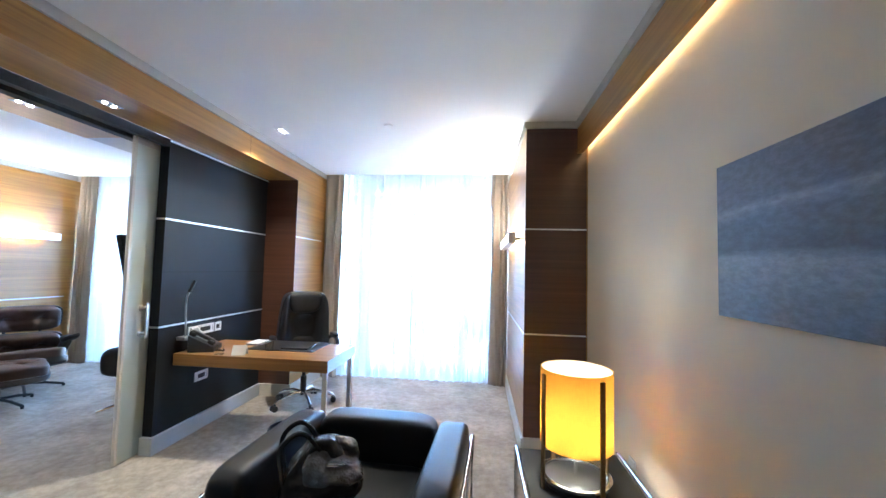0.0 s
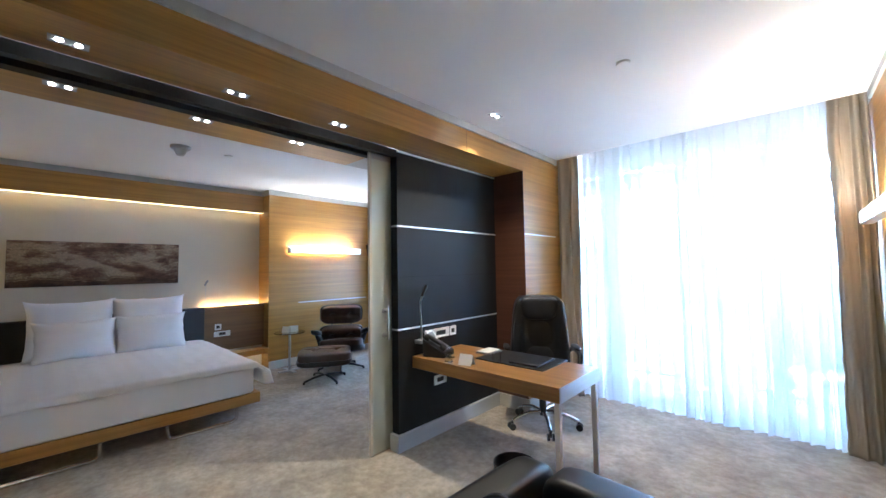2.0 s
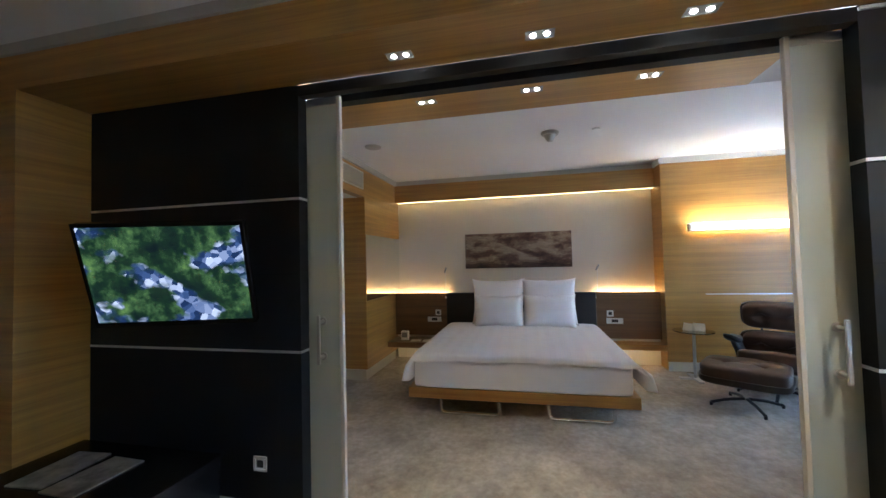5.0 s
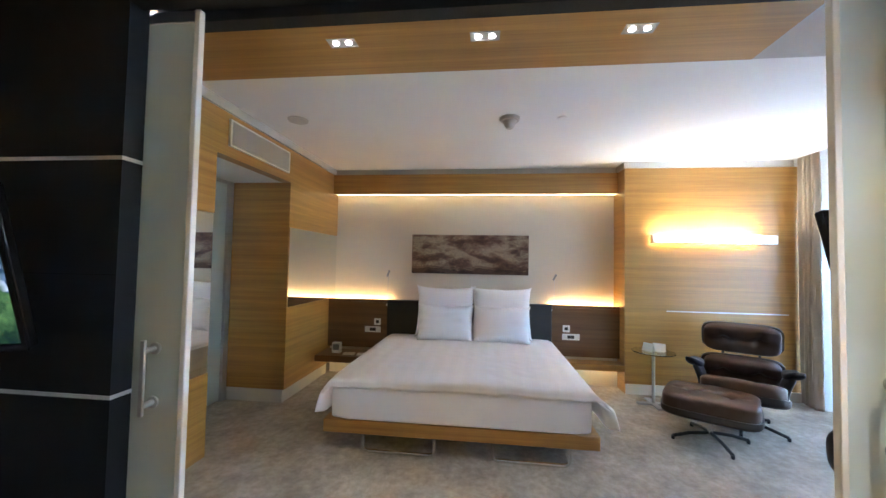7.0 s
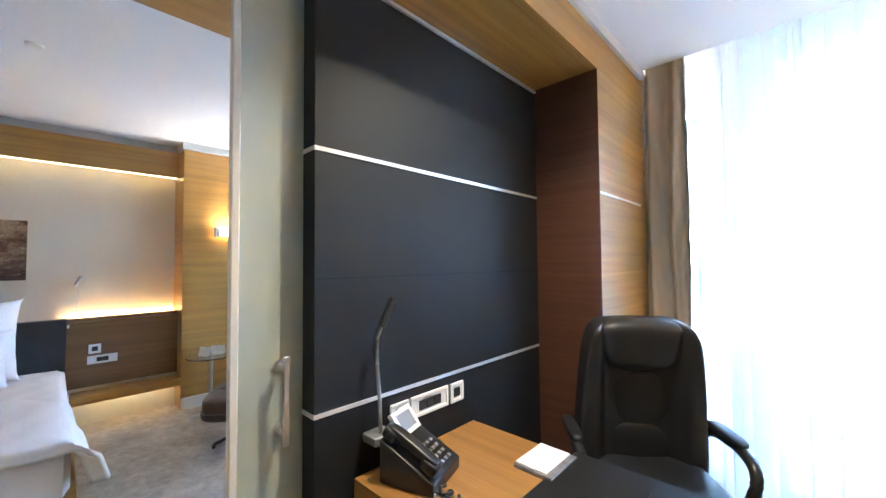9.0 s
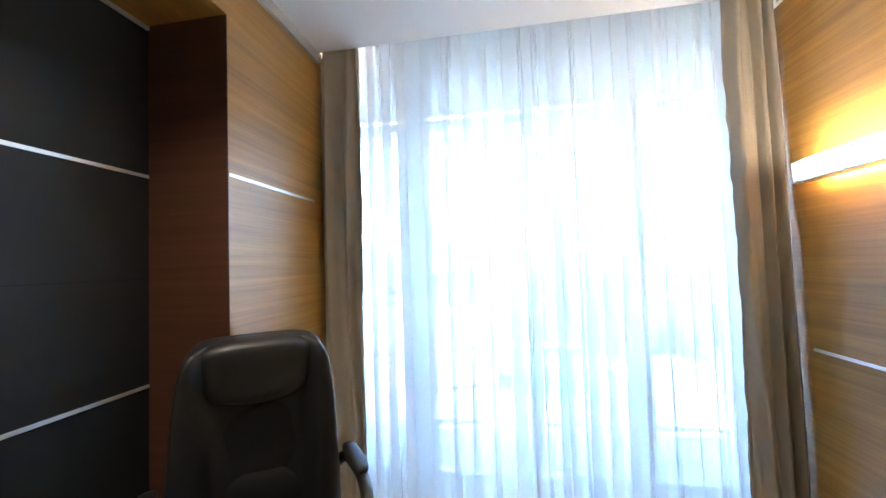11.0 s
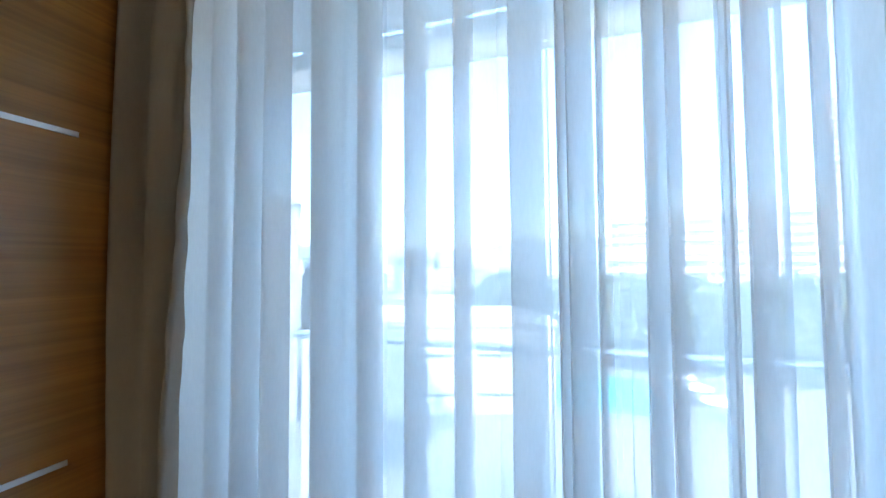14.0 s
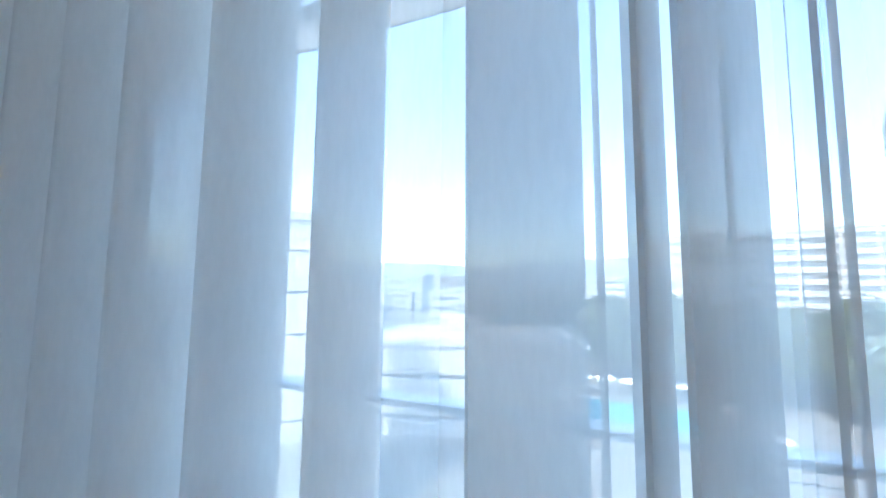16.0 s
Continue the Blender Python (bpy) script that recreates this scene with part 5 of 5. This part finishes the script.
for dy, tr in ((-0.05, 30), (0.06, 55)):
    s = thing("tent_card", -3.12, 0.52 + dy, 0.572, "folded white card on the glass side table", "card", turn=tr, group="cards on the glass table")
    part("leaf", moved(boxed(-0.06, 0.06, -0.0006, 0.0006, 0, 0.09), pose(0, -0.03, 0, -18, 0, 0)), M_PAPER, s, smooth=0)
    part("leaf", moved(boxed(-0.06, 0.06, -0.0006, 0.0006, 0, 0.09), pose(0, 0.03, 0, 18, 0, 0)), M_PAPER, s, smooth=0)

# bedroom television on its arm and a dark chair by the window side
t = thing("television", -0.42, 0.37, 1.47, "black television on a swivel arm in the bedroom", "television")
t.matrix_world = pose(-0.405, 0.362, 1.47, 0, 13, -168)
part("case", boxed(-0.04, 0.0, -0.42, 0.42, -0.24, 0.24, bevel=0.006), M_BEZEL, t)
part("screen", boxed(0.0005, 0.002, -0.40, 0.40, -0.21, 0.22), M_BEZEL, t, "dark glossy screen", smooth=0)
part("wall_arm", tubed([(-0.04, 0, 0), (-0.10, 0.05, 0), (-0.19, 0.04, 0)], 0.02, 8), M_BLACKP, t)
t = thing("desk_chair", -1.05, 0.86, 0.0, "dark rounded leather chair beside the bedroom wall", "chair", turn=40)
part("seat", moved(cushion(0.48, 0.46, 0.12, 3.5, 10), pose(0, 0, 0.36)), M_LEATHER, t)
part("backrest", moved(cushion(0.46, 0.30, 0.10, 3.5, 10), pose(0, -0.24, 0.50, 80, 0, 180)), M_LEATHER, t)
part("column", cyled((0, 0, 0.05), (0, 0, 0.37), 0.025, seg=14), M_CHROME, t)
for k in range(4):
    a = k * math.tau / 4 + 0.4
    part("base_arm", tubed([(0, 0, 0.06), (0.27 * math.cos(a), 0.27 * math.sin(a), 0.02)], 0.016, 8), M_CHROME, t)

# ---- balcony ----
M_CONC = surface("painted_concrete", (0.30, 0.315, 0.335), 0.85, vary=0.08, scale=2.5, grain=40, relief=0.15)
struct("balcony_floor", boxed(-5, 6, 2.66, 3.45, -0.25, -0.03), M_CONC, "pale concrete balcony floor", "balcony")
struct("balcony_soffit", boxed(-5, 6, 2.70, 3.26, 3.20, 3.42), M_CONC, "pale painted balcony slab overhead", "balcony")
sf = struct("balcony_fascia", boxed(-5, 6, 3.214, 3.226, 2.714, 3.158), M_CONC, "pale painted fascia boards hung from the balcony slab", "balcony")
part("lower_board", boxed(-5, 6, 3.214, 3.226, 2.473, 2.686), M_CONC, sf, smooth=0)
for x in (-4.0, -1.9, 0.2, 2.3, 4.4):
    part("hanger", boxed(x - 0.02, x + 0.02, 3.227, 3.25, 2.49, 3.199), M_CONC, sf, smooth=0)
t = thing("balcony_railing", 0.0, 3.11, -0.03, "glass balcony railing with a white metal handrail", "railing")
M_RAIL = surface("white_metal", (0.82, 0.83, 0.84), 0.4, vary=0.03, grain=100, relief=0.03)
part("handrail", boxed(-5, 6, -0.04, 0.04, 1.140, 1.162, bevel=0.003), M_RAIL, t, "white metal handrail")
part("bottom_rail", boxed(-5, 6, -0.02, 0.02, 0.18, 0.22, bevel=0.004), M_RAIL, t)
for x, x2 in ((-4.9, -2.4), (-2.4, 0.1), (0.1, 3.2), (3.2, 5.9)):
    part("post", boxed(x - 0.018, x + 0.018, -0.022, 0.022, 0.0, 1.115, bevel=0.003), M_RAIL, t)
    p = part("pane", boxed(x + 0.03, x2 - 0.03, -0.005, 0.005, 0.23, 1.10), M_PANE, t, smooth=0)
    p.visible_shadow = False

# ---- the view ----
G = -14.0
M_GROUND = surface("city_ground", (0.19, 0.20, 0.18), 0.95, vary=0.35, scale=0.05, grain=0.6, relief=0.0)
struct("ground", boxed(-3000, 3000, 3.6, 4000, G - 1, G), M_GROUND, "grey-green city ground stretching to the hills", "ground")
M_DECK = surface("pool_deck", (0.20, 0.20, 0.195), 0.8, vary=0.1, scale=0.5, grain=6, relief=0.0)
struct("pavement", boxed(-24, 30, 30, 66, G, G + 0.15), M_DECK, "pale stone pool deck", "pavement")
M_WATER = surface("pool_water", (0.10, 0.42, 0.52), 0.08, vary=0.2, scale=0.6, grain=5, relief=0.3, dist=0.02)
struct("water", boxed(-7, 11, 44, 57, G + 0.16, G + 0.22), M_WATER, "turquoise swimming pool water", "water")
M_FAC = surface("white_facade", (0.46, 0.46, 0.46), 0.8, vary=0.06, scale=0.3, grain=3, relief=0.0)
M_FACG = surface("grey_facade", (0.42, 0.43, 0.44), 0.8, vary=0.08, scale=0.3, grain=3, relief=0.0)
M_WIN = surface("far_glazing", (0.16, 0.19, 0.22), 0.2, vary=0.3, scale=0.4, grain=2, relief=0.0)


def block(name, x, y, w, d, h, floors, label, turn=0, mat_wall=None, band=0.5, z=G):
    """A far building: walls, a glazing band with slabs for each storey, a roof with its parapet."""
    t = thing(name, x, y, z, label, "building", turn)
    part("wall", boxed(-w / 2 + 0.4, w / 2 - 0.4, -d / 2 + 0.4, d / 2 - 0.4, 0, h - 0.3), M_WIN, t, "dark glazing behind the floor slabs", smooth=0)
    fh = h / floors
    sm = mesh_of("floor_band", boxed(-w / 2, w / 2, -d / 2, d / 2, -fh * (1 - band) / 2, fh * (1 - band) / 2), mat_wall or M_FAC, 0)
    for k in range(floors + 1):
        o = new("floor_band", sm)
        o.parent = t
        o.matrix_basis = pose(0, 0, k * fh)
    n = max(2, int(w / 7))
    pm = mesh_of("pier", boxed(-0.35, 0.35, -0.3, 0.3, 0, h), mat_wall or M_FAC, 0)
    for k in range(n + 1):
        o = new("pier", pm)
        o.parent = t
        o.matrix_basis = pose(-w / 2 + 0.4 + (w - 0.8) * k / n, -d / 2 + 0.15, 0)
    part("roof", joined(boxed(-w / 2 - 0.2, w / 2 + 0.2, -d / 2 - 0.2, d / 2 + 0.2, h + fh * 0.25, h + fh * 0.25 + 0.6), boxed(-w * 0.12, w * 0.1, -d * 0.2, d * 0.2, h + 0.6, h + 3.6)), mat_wall or M_FAC, t)
    return t


block("hotel_building", 40, 150, 46, 18, 30, 9, "wide white hotel block with long balcony bands", -8)
block("hotel_building", 70, 168, 40, 20, 33, 10, "tall white hotel block with striped storeys", -14)
block("office_building", 26, 128, 26, 14, 17, 5, "low white building before the hotel block", -5)
block("tower_block", 118, 190, 30, 24, 78, 24, "tall grey tower block in the haze", -25, M_FACG, 0.55)
block("white_house", -33, 34, 12, 14, 20.5, 5, "near white apartment block", 40, None, 0.06)
block("pavilion", -16.2, 27.5, 3.6, 9, 12.4, 2, "white stair block with a flat roof", 30, None, 0.1)
block("podium", -13, 44, 24, 12, 8.0, 2, "low white podium building", 18, None, 0.10)
rng = random.Random(5)
for k in range(46):
    az = radians(-42 + k * 1.55 + rng.uniform(-0.8, 0.8))
    dd = rng.uniform(150, 420)
    w, h = rng.uniform(10, 26), rng.uniform(10, 15 + dd * 0.02)
    t = thing("city_building", dd * math.sin(az), dd * math.cos(az), G, "small pale city building far off", "building", turn=rng.uniform(-30, 30), group="far city buildings")
    part("wall", boxed(-w / 2, w / 2, -6, 6, 0, h), (M_FAC, M_FACG, M_DECK)[k % 3], t, smooth=0)
    part("roof", boxed(-w / 2 - 0.3, w / 2 + 0.3, -6.3, 6.3, h, h + 0.5), M_FACG, t, smooth=0)
    fl = max(2, int(h / 3.2))
    wm = mesh_of("window_row", boxed(-w / 2 + 1, w / 2 - 1, -6.06, -6.0, 0, 1.3), M_WIN, 0)
    for j in range(fl):
        o = new("window_row", wm)
        o.parent = t
        o.matrix_basis = pose(0, 0, 1.0 + j * h / fl)
M_LEAF = surface("foliage", (0.095, 0.12, 0.075), 0.8, vary=0.4, scale=0.6, grain=6, relief=0.0)
M_BARK = surface("bark", (0.12, 0.085, 0.06), 0.9, vary=0.3, grain=8, relief=0.2)


def tree(seed):
    r = random.Random(seed)
    t = thing("tree", 0, 0, G, "dark green broad-leaved tree by the pool", "tree", group="trees by the pool")
    tr = tubed([(0, 0, 0), (0.1, 0, 2.5), (0.0, 0.1, 5.0)], 0.28, 8)
    for k in range(5):
        a = k * 1.3
        tube(tr, [(0, 0.1, 3.2 + 0.3 * k), (1.0 * math.cos(a), 1.0 * math.sin(a), 5.0 + 0.3 * k), (1.9 * math.cos(a), 1.9 * math.sin(a), 6.2 + 0.3 * k)], 0.09, 5)
    part("trunk", tr, M_BARK, t)
    vs, fs = [], []
    for k in range(1500):
        d = Vector((r.gauss(0, 1), r.gauss(0, 1), r.gauss(0, 0.8)))
        d = d.normalized() * (r.random() ** 0.4)
        lump = 1 + 0.45 * noise.noise(d * 2.2 + Vector((seed * 3.1, 0, 0)))
        c = Vector((d.x * 3.4 * lump, d.y * 3.4 * lump, 6.8 + d.z * 3.4 * lump))
        e = Euler((r.uniform(0, 3), r.uniform(0, 3), r.uniform(0, 6))).to_matrix()
        s = r.uniform(0.22, 0.5)
        i = len(vs)
        vs += [tuple(c + e @ Vector(q)) for q in ((-s, -s * 0.6, 0), (s, -s * 0.6, 0), (s, s * 0.6, 0), (-s, s * 0.6, 0))]
        fs.append((i, i + 1, i + 2, i + 3))
    me = bpy.data.meshes.new("crown")
    me.from_pydata(vs, [], fs)
    me.materials.append(M_LEAF)
    o = new("crown", me)
    o.parent = t
    return t


protos = [tree(s) for s in (1, 2, 3)]
k = 0
for az in range(-14, 34, 2):
    for dist in (68, 84, 104):
        a = radians(az + rng.uniform(-1, 1))
        d = dist + rng.uniform(-7, 7)
        if az < 0 and dist == 68:
            continue
        m = pose(d * math.sin(a), d * math.cos(a), G, 0, 0, rng.uniform(0, 360))
        sc = rng.uniform(0.8, 1.35)
        if k < 3:
            protos[k].matrix_world = m
        else:
            c = copy_thing(protos[k % 3], m)
            c.scale = (sc, sc, sc)
        k += 1


def parasol(x, y):
    t = thing("parasol", x, y, G + 0.15, "open white parasol on the pool deck", "parasol", group="pool parasols")
    part("canopy", lathe([(0, 2.7), (0.8, 2.45), (1.5, 2.15), (1.5, 2.1), (0, 2.6)], 8), M_RAIL, t)
    part("pole", cyled((0, 0, 0), (0, 0, 2.6), 0.03, seg=8), M_STEEL, t)
    return t


p0 = parasol(-4, 60)
for x, y in ((-1, 60.5), (2, 61), (5, 60), (8, 61), (11, 60.2), (14, 52), (14.5, 48), (15, 44), (-9, 56), (-9.5, 52)):
    copy_thing(p0, pose(x, y, G + 0.15))
# hills on the horizon; distance haze is painted into their blue-grey colour
bm = bmesh.new()
M_HILL = surface("haze_tinted_hills", (0.22, 0.27, 0.32), 1.0, vary=0.15, scale=0.004, grain=0.05, relief=0.0)
ra, rb, rc = [], [], []
for k in range(121):
    a = radians(-75 + 150 * k / 120)
    el = 3.2 + 1.6 * noise.noise(Vector((k * 0.09, 0.3, 0))) + 0.5 * noise.noise(Vector((k * 0.4, 2.3, 0)))
    d = 2600
    ra.append(bm.verts.new((d * math.sin(a), d * math.cos(a), G)))
    rb.append(bm.verts.new((d * 1.1 * math.sin(a), d * 1.1 * math.cos(a), d * math.tan(radians(el)))))
    rc.append(bm.verts.new((d * 1.3 * math.sin(a), d * 1.3 * math.cos(a), G)))
for k in range(120):
    bm.faces.new((ra[k], ra[k + 1], rb[k + 1], rb[k]))
    bm.faces.new((rb[k], rb[k + 1], rc[k + 1], rc[k]))
struct("backdrop_hills", bm, M_HILL, "low hills along the horizon, haze painted in their colour", "hills")
